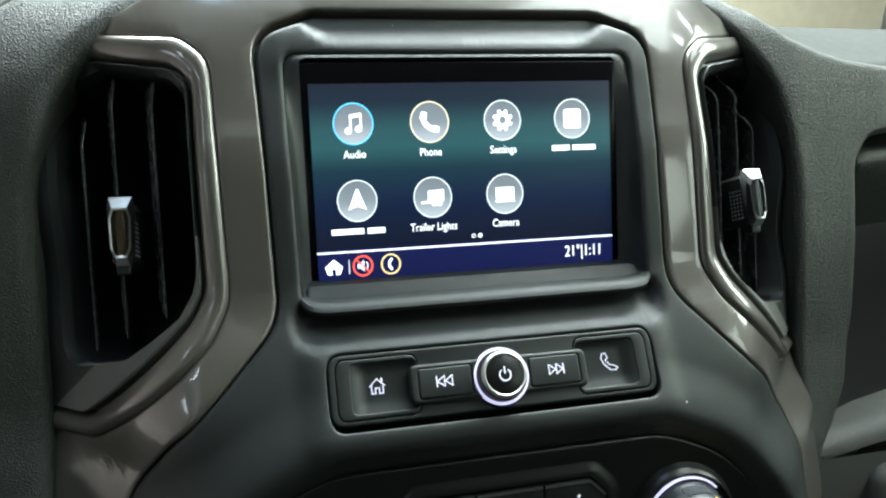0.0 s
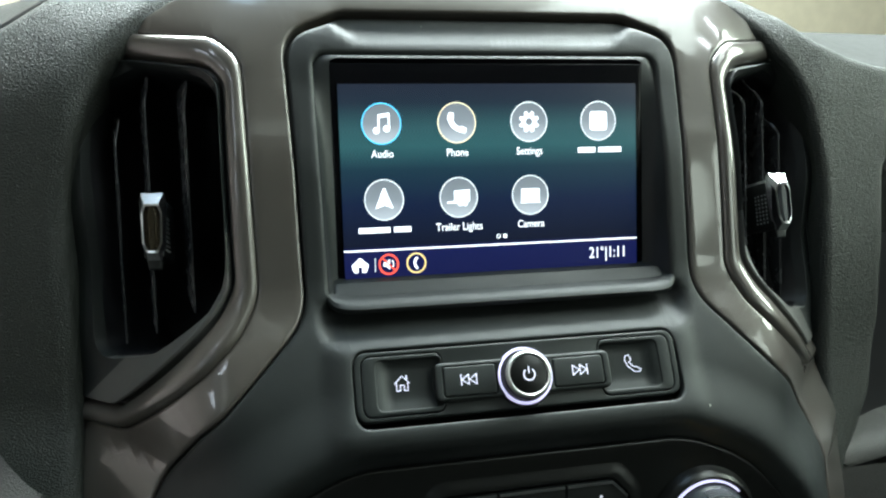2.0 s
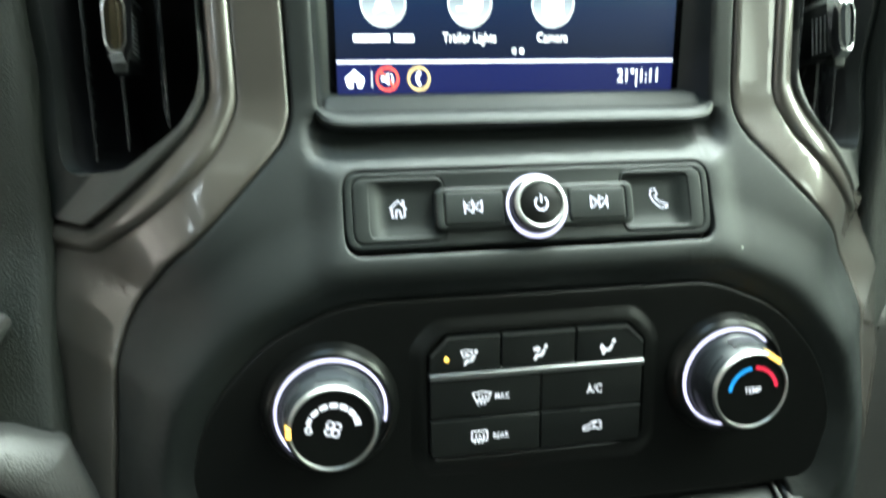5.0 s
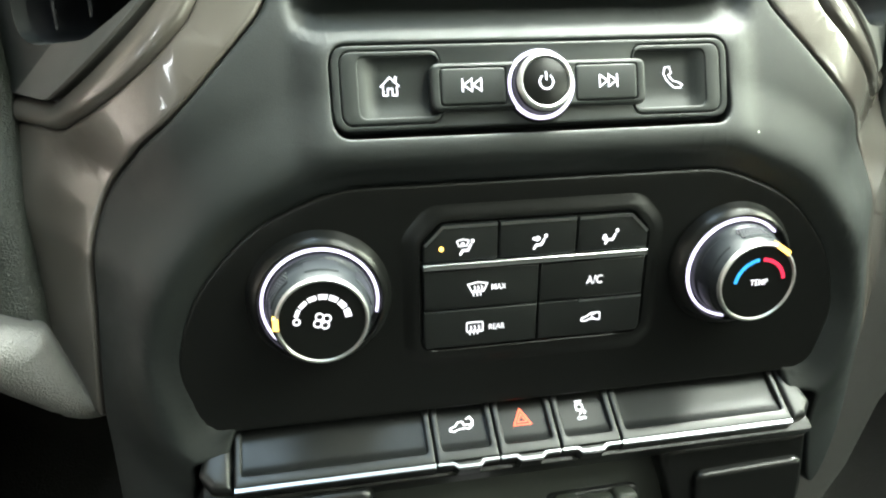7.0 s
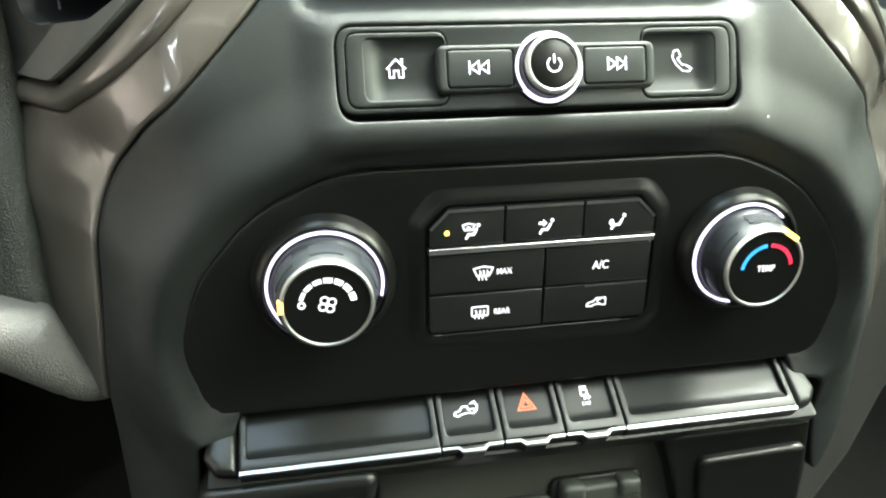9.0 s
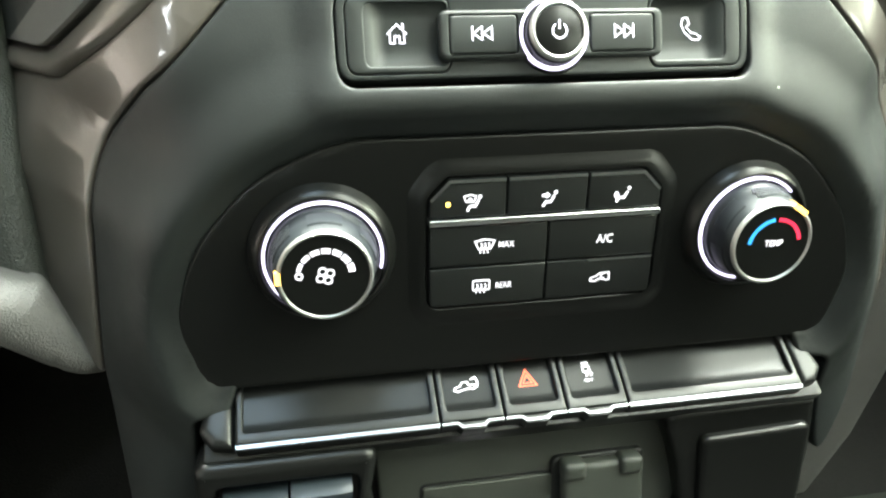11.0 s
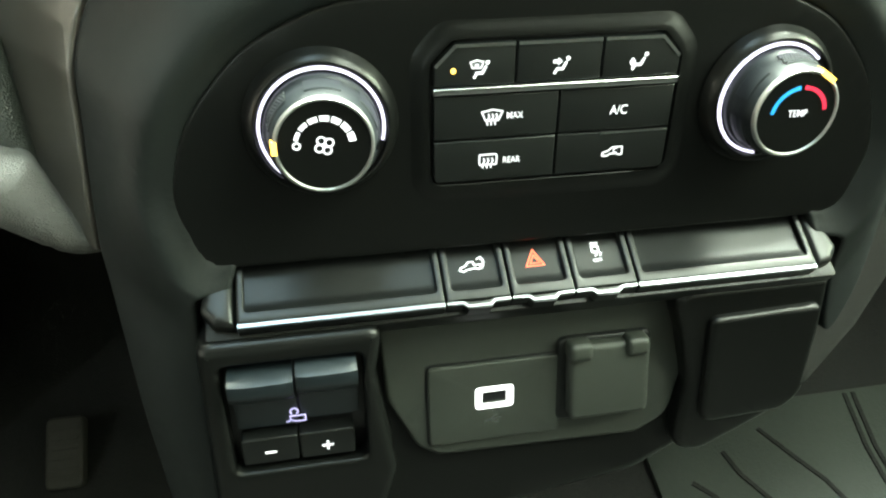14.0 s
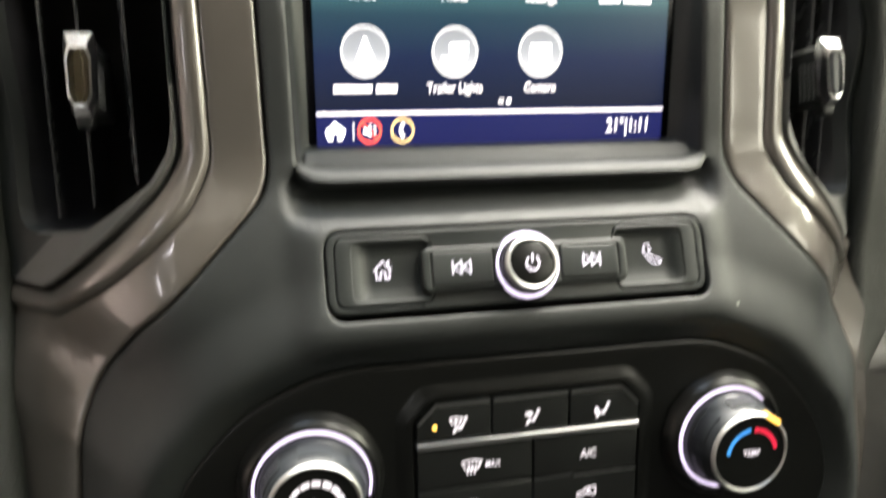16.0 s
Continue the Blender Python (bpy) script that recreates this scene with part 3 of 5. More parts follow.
def display():
    t = thing("infotainment_display", (0, 0, 0), "lit touchscreen display with round menu icons on dark blue", "display")
    part("glass", drape(slab(rounded([(-81, 101, 2), (81, 101, 2), (81, -2, 2), (-81, -2, 2)]), 1.0, 4, 0.4), SCREEN), GLASS, t)
    pic = part("picture", drape(patch([(-77, 0), (77, 0), (77, 91.4), (-77, 91.4)], h=0.75, thick=0.2), SCREEN), PICTURE, t, "dark blue lit screen with a teal band")
    put = lambda name, bm, mat, label="": part(name, drape(bm, SCREEN), mat, pic, label, normals=False)
    rows = {"top": 73.0, "low": 37.4}
    cols = [-56.5, -19.0, 18.5, 56.0]
    rims = [ICON_BLUE, ICON_CREAM, ICON_RIM, ICON_RIM, ICON_RIM, ICON_RIM, ICON_RIM]
    spots = [(c, rows["top"]) for c in cols] + [(c, rows["low"]) for c in cols[:3]]
    for (x, z), rim in zip(spots, rims):
        put("icon_disc", patch(arc(x, z, 9.2, 0, 352.5, 47), h=0.5, thick=0.05), ICON_BALL)
        put("icon_rim", ribbon(arc(x, z, 9.5, 0, 352.5, 47), 0.6, True, h=0.45, thick=0.05), rim)
    h = 0.36
    # music note
    x, z = spots[0]
    bm = patch(arc(x - 2.6, z - 3.2, 1.6, 0, 330, 11), h=h)
    patch(arc(x + 2.4, z - 2.4, 1.6, 0, 330, 11), h=h, bm=bm)
    ribbon([(x - 1.4, z - 3), (x - 1.4, z + 3.6)], 0.8, h=h, bm=bm)
    ribbon([(x + 3.6, z - 2.2), (x + 3.6, z + 4.4)], 0.8, h=h, bm=bm)
    ribbon([(x - 1.7, z + 3.4), (x + 3.9, z + 4.2)], 1.7, h=h, bm=bm)
    put("music_note", bm, ICON_WHITE)
    # receiver
    x, z = spots[1]
    put("receiver", ribbon(arc(x + 3.0, z + 3.0, 6.4, 175, 275, 12), 2.4, h=h), ICON_WHITE)
    bm = patch([(x - 4.9, z + 1.6), (x - 1.6, z + 1.8), (x - 1.4, z + 4.6), (x - 4.0, z + 4.9)], h=h - 0.02)
    patch([(x + 1.4, z - 4.6), (x + 4.2, z - 5.0), (x + 4.9, z - 2.6), (x + 2.2, z - 1.5)], h=h - 0.02, bm=bm)
    put("receiver_ends", bm, ICON_WHITE)
    # gear
    x, z = spots[2]
    bm = ribbon(arc(x, z, 2.9, 0, 345, 23), 2.0, True, h=h)
    for k in range(8):
        a = radians(45 * k + 22)
        ribbon([(x + 3.4 * math.cos(a), z + 3.4 * math.sin(a)), (x + 5.2 * math.cos(a), z + 5.2 * math.sin(a))], 1.7, h=h, bm=bm)
    put("gear", bm, ICON_WHITE)
    # plain rounded square in place of a maker's mark
    x, z = spots[3]
    put("app_tile", patch(rounded([(x - 4.7, z - 4.7, 1.8), (x + 4.7, z - 4.7, 1.8), (x + 4.7, z + 4.7, 1.8), (x - 4.7, z + 4.7, 1.8)]), h=h), ICON_WHITE)
    # plain arrow head
    x, z = spots[4]
    put("arrow_head", patch([(x - 4.4, z - 4.2), (x, z - 2.6), (x + 4.4, z - 4.2), (x + 0.5, z + 5.4), (x - 0.5, z + 5.4)], h=h), ICON_WHITE)
    # trailer
    x, z = spots[5]
    bm = patch([(x - 2.4, z - 2.0), (x + 5.6, z - 2.0), (x + 5.6, z + 3.6), (x - 2.4, z + 3.2)], h=h)
    ribbon([(x - 6, z - 2.4), (x + 1, z - 2.2)], 0.9, h=h, bm=bm)
    for k in (0.6, 3.2):
        ribbon(arc(x + k, z - 2.8, 1.1, 0, 330, 11), 0.6, True, h=h - 0.03, bm=bm)
    put("trailer_mark", bm, ICON_WHITE)
    # camera picture
    x, z = spots[6]
    bm = patch([(x - 4.8, z - 2.6), (x + 4.8, z - 2.6), (x + 4.8, z + 3.2), (x - 4.8, z + 3.2)], h=h)
    patch([(x - 5.2, z - 3.2), (x + 5.2, z - 3.2), (x + 5.2, z - 3.9), (x - 5.2, z - 3.9)], h=h, bm=bm)
    put("camera_mark", bm, ICON_WHITE)
    for (x, z), text in zip(spots, ("Audio", "Phone", "Settings", None, None, "Trailer Lights", "Camera")):
        if text:
            put("caption", letters(text, x, z - 14.2, 5.2, h=h), ICON_WHITE)
    bm = bmesh.new()
    for x0, x1, z in ((44.6, 54.2, 58.8), (55.8, 68.6, 58.8)):
        patch([(x0, z - 1.3), (x1, z - 1.3), (x1, z + 1.3), (x0, z + 1.3)], h=h, bm=bm)
    put("caption_bar", bm, ICON_WHITE)
    bm = bmesh.new()
    for x0, x1, z in ((-69.6, -54.0, 23.2), (-52.2, -43.6, 23.2)):
        patch([(x0, z - 1.3), (x1, z - 1.3), (x1, z + 1.3), (x0, z + 1.3)], h=h, bm=bm)
    put("caption_bar", bm, ICON_WHITE)
    put("status_line", patch([(-77, 13.3), (77, 13.3), (77, 14.1), (-77, 14.1)], h=h + 0.1), ICON_WHITE)
    put("page_dot", patch(arc(4.6, 17.8, 1.1, 0, 330, 11), h=h), ICON_WHITE)
    put("page_dot", ribbon(arc(1.2, 17.8, 0.9, 0, 330, 11), 0.35, True, h=h), ICON_WHITE)
    x, z = -69.5, 6.8
    bm = patch([(x - 4.2, z + 0.2), (x, z + 3.8), (x + 4.2, z + 0.2), (x + 2.9, z + 0.2), (x + 2.9, z - 3.4), (x + 0.9, z - 3.4), (x + 0.9, z - 0.8),
                (x - 0.9, z - 0.8), (x - 0.9, z - 3.4), (x - 2.9, z - 3.4), (x - 2.9, z + 0.2)], h=h)
    put("home_mark", bm, ICON_WHITE)
    put("divider", patch([(-62.3, 3.4), (-61.9, 3.4), (-61.9, 10), (-62.3, 10)], h=h), ICON_RIM)
    x = -55.4
    put("mute_ring", ribbon(arc(x, z, 4.6, 0, 350, 35), 0.9, True, h=h), ICON_RED)
    bm = patch([(x - 2.6, z - 1), (x - 1.2, z - 1), (x + 0.6, z - 2.6), (x + 0.6, z + 2.6), (x - 1.2, z + 1), (x - 2.6, z + 1)], h=h)
    ribbon(arc(x, z, 2.4, -50, 50, 8), 0.5, h=h, bm=bm)
    put("speaker_mark", bm, ICON_WHITE)
    put("mute_stroke", ribbon([(x - 3.1, z + 3.1), (x + 3.1, z - 3.1)], 0.8, h=h - 0.1), ICON_RED)
    x = -41.6
    put("call_ring", ribbon(arc(x, z, 4.6, 0, 350, 35), 0.8, True, h=h), ICON_GOLD)
    bm = ribbon(arc(x + 2.2, z, 3.0, 120, 240, 8), 1.2, h=h)
    put("receiver", bm, ICON_WHITE)
    put("clock_digits", letters("21°|1:11", 60.5, 6.9, 7.8, h=h, narrow=0.8), ICON_WHITE)
    return t


display()


# ---- dash pads ----
ARCH = [(199, -139, 4), (205, -120, 20), (205, -62, 40), (205.5, 40, 140), (190, 88, 60), (167, 110, 40), (146, 125, 8)]
SEAM_R = [(152, 133, 4), (184, 121, 40), (205, 109, 40), (226, 101.6, 40), (248, 96.4, 40), (281, 92, 60), (470, 88, 0)]
SEAM_L = [(152, 135, 4), (190, 131, 30), (209, 126, 20), (235, 110, 30), (262, 101, 40), (300, 95, 60), (470, 88, 0)]


def deck_edge(x):
    table = [(0, 152), (142, 135)] + [(p[0], p[1]) for p in (SEAM_R if x > 0 else SEAM_L)[1:]] + [(760, 80), (900, 80)]
    return steps(abs(x), table)


def dash_pads():
    arch_l = [(198, -139, 3), (200.5, -118, 20), (203, -95, 30), (205, -62, 40)] + ARCH[3:]
    left = flip(arch_l + SEAM_L, -1) + [(-470, -128, 0), (-215, -139, 8)]
    t = thing("dash_pad", (-320, 30, -138), "dark grained vinyl dash pad beside the driver's vent", "dash pad", "dash pads")
    part("pad_skin", drape(slab(rounded(left), -7.0, 60, 8.5, cell=7, steps_n=6), face), PAD, t)
    right = ARCH + SEAM_R + [(470, 64, 0), (281, 53, 20), (264, 50, 12), (254, 37, 12), (253.5, 2, 60), (251.5, -52, 40), (242, -94, 30), (228, -114, 20), (218, -125, 6), (206, -150, 0)]
    t = thing("dash_pad", (320, 30, -138), "dark grained vinyl dash pad beside the passenger's vent", "dash pad", "dash pads")
    part("pad_skin", drape(slab(rounded(right), -7.0, 60, 5.5, cell=7, steps_n=5), face), PAD, t)
    for s, line, up in ((-1, SEAM_L, bpy.data.objects["dash_pad"]), (1, SEAM_R, t)):
        run = [(s * p[0], p[1] - 1.6) for p in rounded(line + [(470, 60, 0), (160, 60, 0)]) if p[1] > 86 and p[0] > 165]
        part("seam", drape(ribbon(run, 1.4, h=-3.6, thick=0.8), face), BLACK, up, "dark seam line")
    g = thing("glove_box", (380, 60, -120), "dark vinyl glove box door with a rounded edge", "glove box")
    under = lambda x, z: face(x, 40) + 0.42 * max(0.0, 34 - z)
    part("door_skin", drape(slab(rounded([(259, 41, 13), (480, 48, 0), (480, -118, 0), (236, -118, 10), (247, -94, 30), (256.5, -52, 40), (259, 2, 60)]), -2.0, 40, 5.0, cell=10, steps_n=4), under), PAD, g)
    # added black sheet behind the door, so the gap round it reads dark
    part("gap_backing", drape(slab(rounded([(215, 70, 5), (490, 70, 5), (490, -150, 5), (212, -150, 5)]), 34.0, 4, 0.5, cell=20), face), BLACK, g)
    d = thing("dash_deck", (0, 300, 60), "dark grained deck of the dashboard under the windscreen", "dashboard deck")
    bm = bmesh.new()
    rows = []
    for i in range(121):
        x = -845 + 1690 * i / 120
        zs = sum(deck_edge(x + k * 8) for k in (-1, 0, 1)) / 3
        y0 = face(x, min(zs, 136)) + 1
        rows.append([bm.verts.new((x, y0 + dy, zs - 8 * (1 - ease(-1, 8, dy)) + 17 * ease(-10, 90, dy) - 0.00045 * max(0, min(dy, 400) - 90) ** 2))
                     for dy in (0, 3, 6, 10, 16, 26, 40, 60, 80, 105, 140, 200, 280, 360, 430, 560)])
    for a, b in zip(rows, rows[1:]):
        for i in range(len(a) - 1):
            bm.faces.new((a[i], a[i + 1], b[i + 1], b[i]))
    part("deck_skin", bm, DECK, d)
    k = thing("knee_bolster", (-320, -40, -400), "light grey grained knee bolster under the steering column", "knee bolster", "knee bolsters")
    bulge = lambda v: 0.5 * (v + math.sqrt(v * v + 60))
    lean = lambda x, z: (z + 164) * 0.7 + (x + 190) * 0.68 + 8
    kn = lambda x, z: -82 + 0.7 * bulge(lean(x, z) - 14) + 2.5 * bulge(9 - lean(x, z))
    edge = rounded([(-300, -104, 0), (-210, -115, 10), (-192, -123, 8), (-181, -161, 30), (-179, -190, 40), (-181, -230, 40), (-194, -280, 40), (-300, -300, 0)])
    part("bolster_skin", drape(slab(edge, -4, 60, 13, cell=6, steps_n=7), kn), BOLSTER, k)
    part("lower_strip", drape(slab(rounded([(-300, -303, 0), (-197, -283, 12), (-200, -312, 10), (-300, -325, 0)]), 4, 40, 5, cell=10), kn), BOLSTER, k)
    k = thing("knee_bolster", (380, 0, -400), "light grey grained lower dash panel below the glove box", "knee bolster", "knee bolsters")
    kn = plane_at(0, -150, 0.12)
    part("bolster_skin", drape(slab(rounded([(222, -137, 8), (284, -126, 30), (480, -112, 0), (480, -230, 0), (330, -262, 30), (300, -295, 16), (296, -360, 20), (279, -428, 10), (250, -430, 10), (222, -200, 40)]), -4, 60, 13, cell=8, steps_n=6), kn), BOLSTER, k)
    part("lower_cushion", drape(slab(rounded([(274, -160, 18), (300, -150, 20), (480, -140, 0), (480, -222, 0), (330, -248, 30), (288, -230, 18), (272, -200, 12)]), -13, 30, 9, cell=8, steps_n=5), kn), BOLSTER, k)


dash_pads()


# ---- air vents ----
def air_vent(s, who):
    t = thing("air_vent", (s * 165, 10, -60), "black louvred air vent in bronze-grey frame " + who, "air vent", "dash air vents")
    n = 140
    a, c = resample(rounded(flip(BEAD_IN, s)), n), resample(rounded(flip(BEAD_OUT, s)), n)
    rings = [[(x, 9.0, z) for x, z in c]]
    for k in range(11):
        f = k / 10
        h = 1.2 - 3.4 * math.sin(math.pi * f ** 0.8) ** 0.5 + 1.6 * f * f
        rings.append([(p[0] + (q[0] - p[0]) * f, h, p[1] + (q[1] - p[1]) * f) for p, q in zip(c, a)])
    rings.append([(x, 9.0, z) for x, z in a])
    part("frame", drape(loft(rings), stack), TRIM, t, "glossy bronze-grey frame")
    b = resample(rounded(flip(VENT_OPEN, s)), n)
    rings = [[(x, 9.0, z) for x, z in inset(a, 1.2)], [(x, 1.0, z) for x, z in inset(a, 1.5)], [(x, 0.2, z) for x, z in inset(a, 2.2)], [(x, 3.0, z) for x, z in b], [(x, 9.0, z) for x, z in inset(b, 0.6)], [(x, 48, z) for x, z in inset(b, 2.0)]]
    for name, mat, label, low in (("lip", LIP, "dull bronze-grey inner lip", True), ("shroud", PANEL, "dark plastic shroud", False)):
        bm = loft(rings[:5])
        mids = [(f, f.calc_center_median()) for f in bm.faces]
        bmesh.ops.delete(bm, geom=[f for f, c in mids if (c.z < 30 and abs(c.x) < 193) != low], context="FACES")
        part(name, drape(bm, stack), mat, t, label)
    part("duct", drape(loft(rings[4:], True), stack), BLACK, t, "black duct")
    part("gap_floor", drape(loft([[(x, 7.0, z) for x, z in wide(a, 1.0)], [(x, 7.0, z) for x, z in inset(a, 2.5)]]), stack), BLACK, t)
    for x, y30, z0, z1 in ((148.5, 18.5, -14, 90), (168, 30.5, -27, 90), (183.5, 37.5, -34, 70)):
        bm = bmesh.new()
        rows = []
        for i in range(29):
            q = i / 28
            z = z0 + (z1 - z0) * q
            y = y30 + 0.31 * (z - 30) + (14 if s > 0 else 7) * ease(0.90, 1.0, q)
            lean, mid = 5 * s, s * (x - (5 if s > 0 else 1) * ease(0.90, 1.0, q))
            rows.append([bm.verts.new(p) for p in ((mid - 0.6, y + 0.5, z), (mid, y, z), (mid + 0.6, y + 0.5, z), (mid + 1.1 + lean, y + 26, z), (mid - 1.1 + lean, y + 26, z))])
        for a1, b1 in zip(rows, rows[1:]):
            for i in range(5):
                bm.faces.new((a1[i], a1[(i + 1) % 5], b1[(i + 1) % 5], b1[i]))
        bm.faces.new(rows[-1])
        part("louvre", bm, VANE, t)
    # the slide: a faceted chrome cap on a dark stippled grip
    x, zc, slope = s * 164.0, 21.5, 0.47
    y = stack(x, zc) + 11
    outer = [(-5.9, 14.5), (-5.0, 18.5), (5.0, 18.5), (5.9, 14.5), (5.2, -6.0), (2.9, -13.0), (-2.9, -13.0), (-5.2, -6.0)]
    front = [(-4.6, 8.6), (-3.2, 13.0), (3.2, 13.0), (4.6, 8.6), (4.3, -5.4), (2.5, -9.8), (-2.5, -9.8), (-4.3, -5.4)]
    inner = [(-3.8, 8.2), (-2.5, 11.8), (2.5, 11.8), (3.8, 8.2), (3.5, -5.0), (1.9, -8.6), (-1.9, -8.6), (-3.5, -5.0)]
    ring = lambda pts, h: [(px, h, pz) for px, pz in pts]
    cap = loft([ring(outer, -8.0), ring(outer, -10.6), ring(front, -14.4), ring(inner, -14.6), ring(inner, -12.4)], True)
    tab = part("slide", place(cap, x, y, zc, slope), CHROME, t, "faceted chrome slide tab", sharp=18)
    core = loft([ring(inner, -12.6), ring([(p[0] * 0.34, p[1] * 0.97) for p in inner], -14.9)], True)
    part("insert", place(core, x, y, zc, slope), BRONZE if s < 0 else LEVER, tab, "dark ridged inlay", sharp=18)
    part("tail", place(slab(rounded([(-3.2, -12.4, 0), (3.2, -12.4, 0), (2.7, -17.0, 1), (-2.7, -17.0, 1)]), -9.6, 6, 0.8), x, y, zc, slope), KEY, tab)
    grip = slab(rounded([(-5.0, 14.6, 2), (5.0, 14.6, 2), (4.6, -12, 2), (-4.6, -12, 2)]), -10, 34, 1.0)
    part("grip", place(grip, x, y, zc, slope), KEY, tab, "dark stippled grip")
    bm = bmesh.new()
    for i in range(4):
        for j in range(8):
            sphere(-s * 5.0, -5.5 + i * 3.0, -8 + j * 2.2, 0.4, 0.55, 0.55, bm, 6, 4)
    part("stipple", place(bm, x, y, zc, slope), SATIN, tab, "pale raised dots")
    part("grip_cap", place(slab(rounded([(-5.0, 15.8, 0.5), (5.0, 15.8, 0.5), (5.0, 14.4, 0), (-5.0, 14.4, 0)]), -9.4, 26, 0.4), x, y, zc, slope), SATIN, tab, "satin metal upper edge")
    return t


def place(bm, x, y, z, slope):
    """Moves a mesh built in (x, h, z) so that it leans with a front of that slope."""
    t = math.atan(slope)
    m = Matrix(((1, 0, 0, x), (0, math.cos(t), math.sin(t), y), (0, -math.sin(t), math.cos(t), z), (0, 0, 0, 1)))
    bmesh.ops.transform(bm, matrix=m, verts=bm.verts[:])
    return bm


LEVER = material("lever_black", (0.011, 0.015, 0.018), 0.34)
BRONZE = material("smoked_bronze", (0.17, 0.145, 0.10), 0.25, metal=1.0)
VANE = material("vane_black", (0.045, 0.045, 0.047), 0.26)
air_vent(-1, "by the driver")
air_vent(1, "by the passenger")

# ---- audio button bar ----
MEDIA = plane_at(-48.6, -31.8, 0.71)


def oblong(x0, x1, z0, z1, r=0.0):
    return rounded([(x0, z0, r), (x1, z0, r), (x1, z1, r), (x0, z1, r)])


def audio_bar():
    t = thing("audio_button_bar", (0, -50, -44), "dark audio button bar with a lit power knob", "audio controls")
    on = lambda name, bm, mat, up, label="", **k: part(name, drape(bm, MEDIA), mat, up, label, **k)
    on("tray", slab(oblong(-78.0, 78.0, -44.3, -19.1, 6), -0.2, 12, 0.7,
                    [oblong(-75.0, -37.6, -42.8, -20.6, 4.5), oblong(37.6, 75.0, -42.8, -20.6, 4.5)], hole_roll=0.4), BARKEY, t)
    for s, mark in ((-1, "home"), (1, "phone")):
        x0, x1 = sorted((s * 74.6, s * 38.0))
        r0, r1 = sorted((s * 68.5, s * 38.4))
        key = on("button", slab(oblong(x0, x1, -42.4, -21.0, 4), -0.5, 8, 0.5, [oblong(r0, r1, -40.6, -22.6, 3)], hole_roll=0.5), BARKEY, t)
        bm = bmesh.new()
        rows = []
        for i in range(19):
            x = r0 + (r1 - r0) * i / 18
            edge = (x - r0) / 7.0 if s < 0 else (r1 - x) / 7.0
            row = []
            for j in range(9):
                z = -40.6 + 18 * j / 8
                d = 2.8 * ease(0, 1, edge) * (0.5 + 0.5 * ease(-40.6, -36.5, z)) * (1 - 0.6 * ease(-25, -22.6, z))
                row.append(bm.verts.new((x, d - 0.1, z)))
            rows.append(row)
        for a, b in zip(rows, rows[1:]):
            for j in range(8):
                bm.faces.new((a[j], a[j + 1], b[j + 1], b[j]))
        on("dish", bm, BARKEY, key)
        x, z, h = s * 56.6, -31.0, 2.1
        if mark == "home":
            bm = ribbon([(x - 3.6, z - 0.2), (x, z + 3.4), (x + 3.6, z - 0.2)], 0.5, h=h)
            ribbon([(x - 2.6, z + 0.2), (x - 2.6, z - 3.4), (x - 0.9, z - 3.4), (x - 0.9, z - 0.9), (x + 0.9, z - 0.9), (x + 0.9, z - 3.4), (x + 2.6, z - 3.4), (x + 2.6, z + 0.2)], 0.48, h=h, bm=bm)
            ribbon([(x + 2.2, z + 1.6), (x + 2.2, z + 3.6)], 0.8, h=h, bm=bm)
        else:
            bm = ribbon([(x - 3.6, z + 4.0), (x - 2.0, z + 4.3), (x - 1.2, z + 1.8), (x - 2.4, z + 0.8), (x - 0.6, z - 1.6), (x + 0.9, z - 1.9), (x + 2.8, z - 3.2),
                         (x + 2.0, z - 4.4), (x - 0.4, z - 4.2), (x - 3.0, z - 1.4), (x - 4.2, z + 1.6)], 0.42, True, h=h)
        on(mark + "_mark", shrunk(bm, x, z, *((0.98, 0.78) if mark == "home" else (1.12, 0.78))), PRINT, key, "white line icon", normals=False)
    on("rocker_frame", slab(oblong(-42.2, 42.2, -39.4, -25.2, 3.2), -2.6, 8, 1.2,
                                   [oblong(-38.8, -13.4, -38.0, -26.6, 1.6), oblong(13.4, 38.8, -38.0, -26.6, 1.6)], hole_roll=0.3), BARKEY, t)
    for s in (-1, 1):
        x0, x1 = sorted((s * 38.4, s * 13.8))
        key = on("button", slab(oblong(x0, x1, -37.7, -26.9, 1.4), -2.8, 6, 0.6), BARKEY, t)
        x, z, h = s * 26.6, -32.0, -2.8
        bm = ribbon([(x + s * 3.9, z + 2.5), (x + s * 3.9, z - 2.5)], 0.5, h=h)
        for o in (-3.6, 0.2):
            a = x + s * o
            ribbon([(a, z + 2.3), (a + s * 3.4, z), (a, z - 2.3)], 0.42, True, h=h, bm=bm)
        on("skip_mark", shrunk(bm, x, z, 0.95, 0.80), PRINT, key, "white line icon", normals=False)
    # knob
    at = (0, -49.0, -32.4, 0.74)
    part("light_ring", stand(lathe([(11.8, 1.8), (12.0, 3.0), (12.9, 3.0), (13.2, 1.4)], 72), *at), VIOLET, t, "violet-white lit ring")
    part("collar", stand(lathe([(14.2, 0), (13.4, 1.4), (11.6, 1.5)], 72), *at), BLACK, t)
    knob = part("knob", stand(lathe([(11.0, 1), (11.2, 6.3), (11.0, 7.0), (10.6, 7.4)], 72), *at), KEY, t, "ribbed black knob")
    part("rim", stand(lathe([(10.9, 6.9), (10.8, 8.0), (10.2, 8.8), (9.5, 9.0), (9.0, 8.6), (8.8, 7.8)], 72), *at), RIM, knob, "satin silver knob rim")
    bm = bmesh.new()
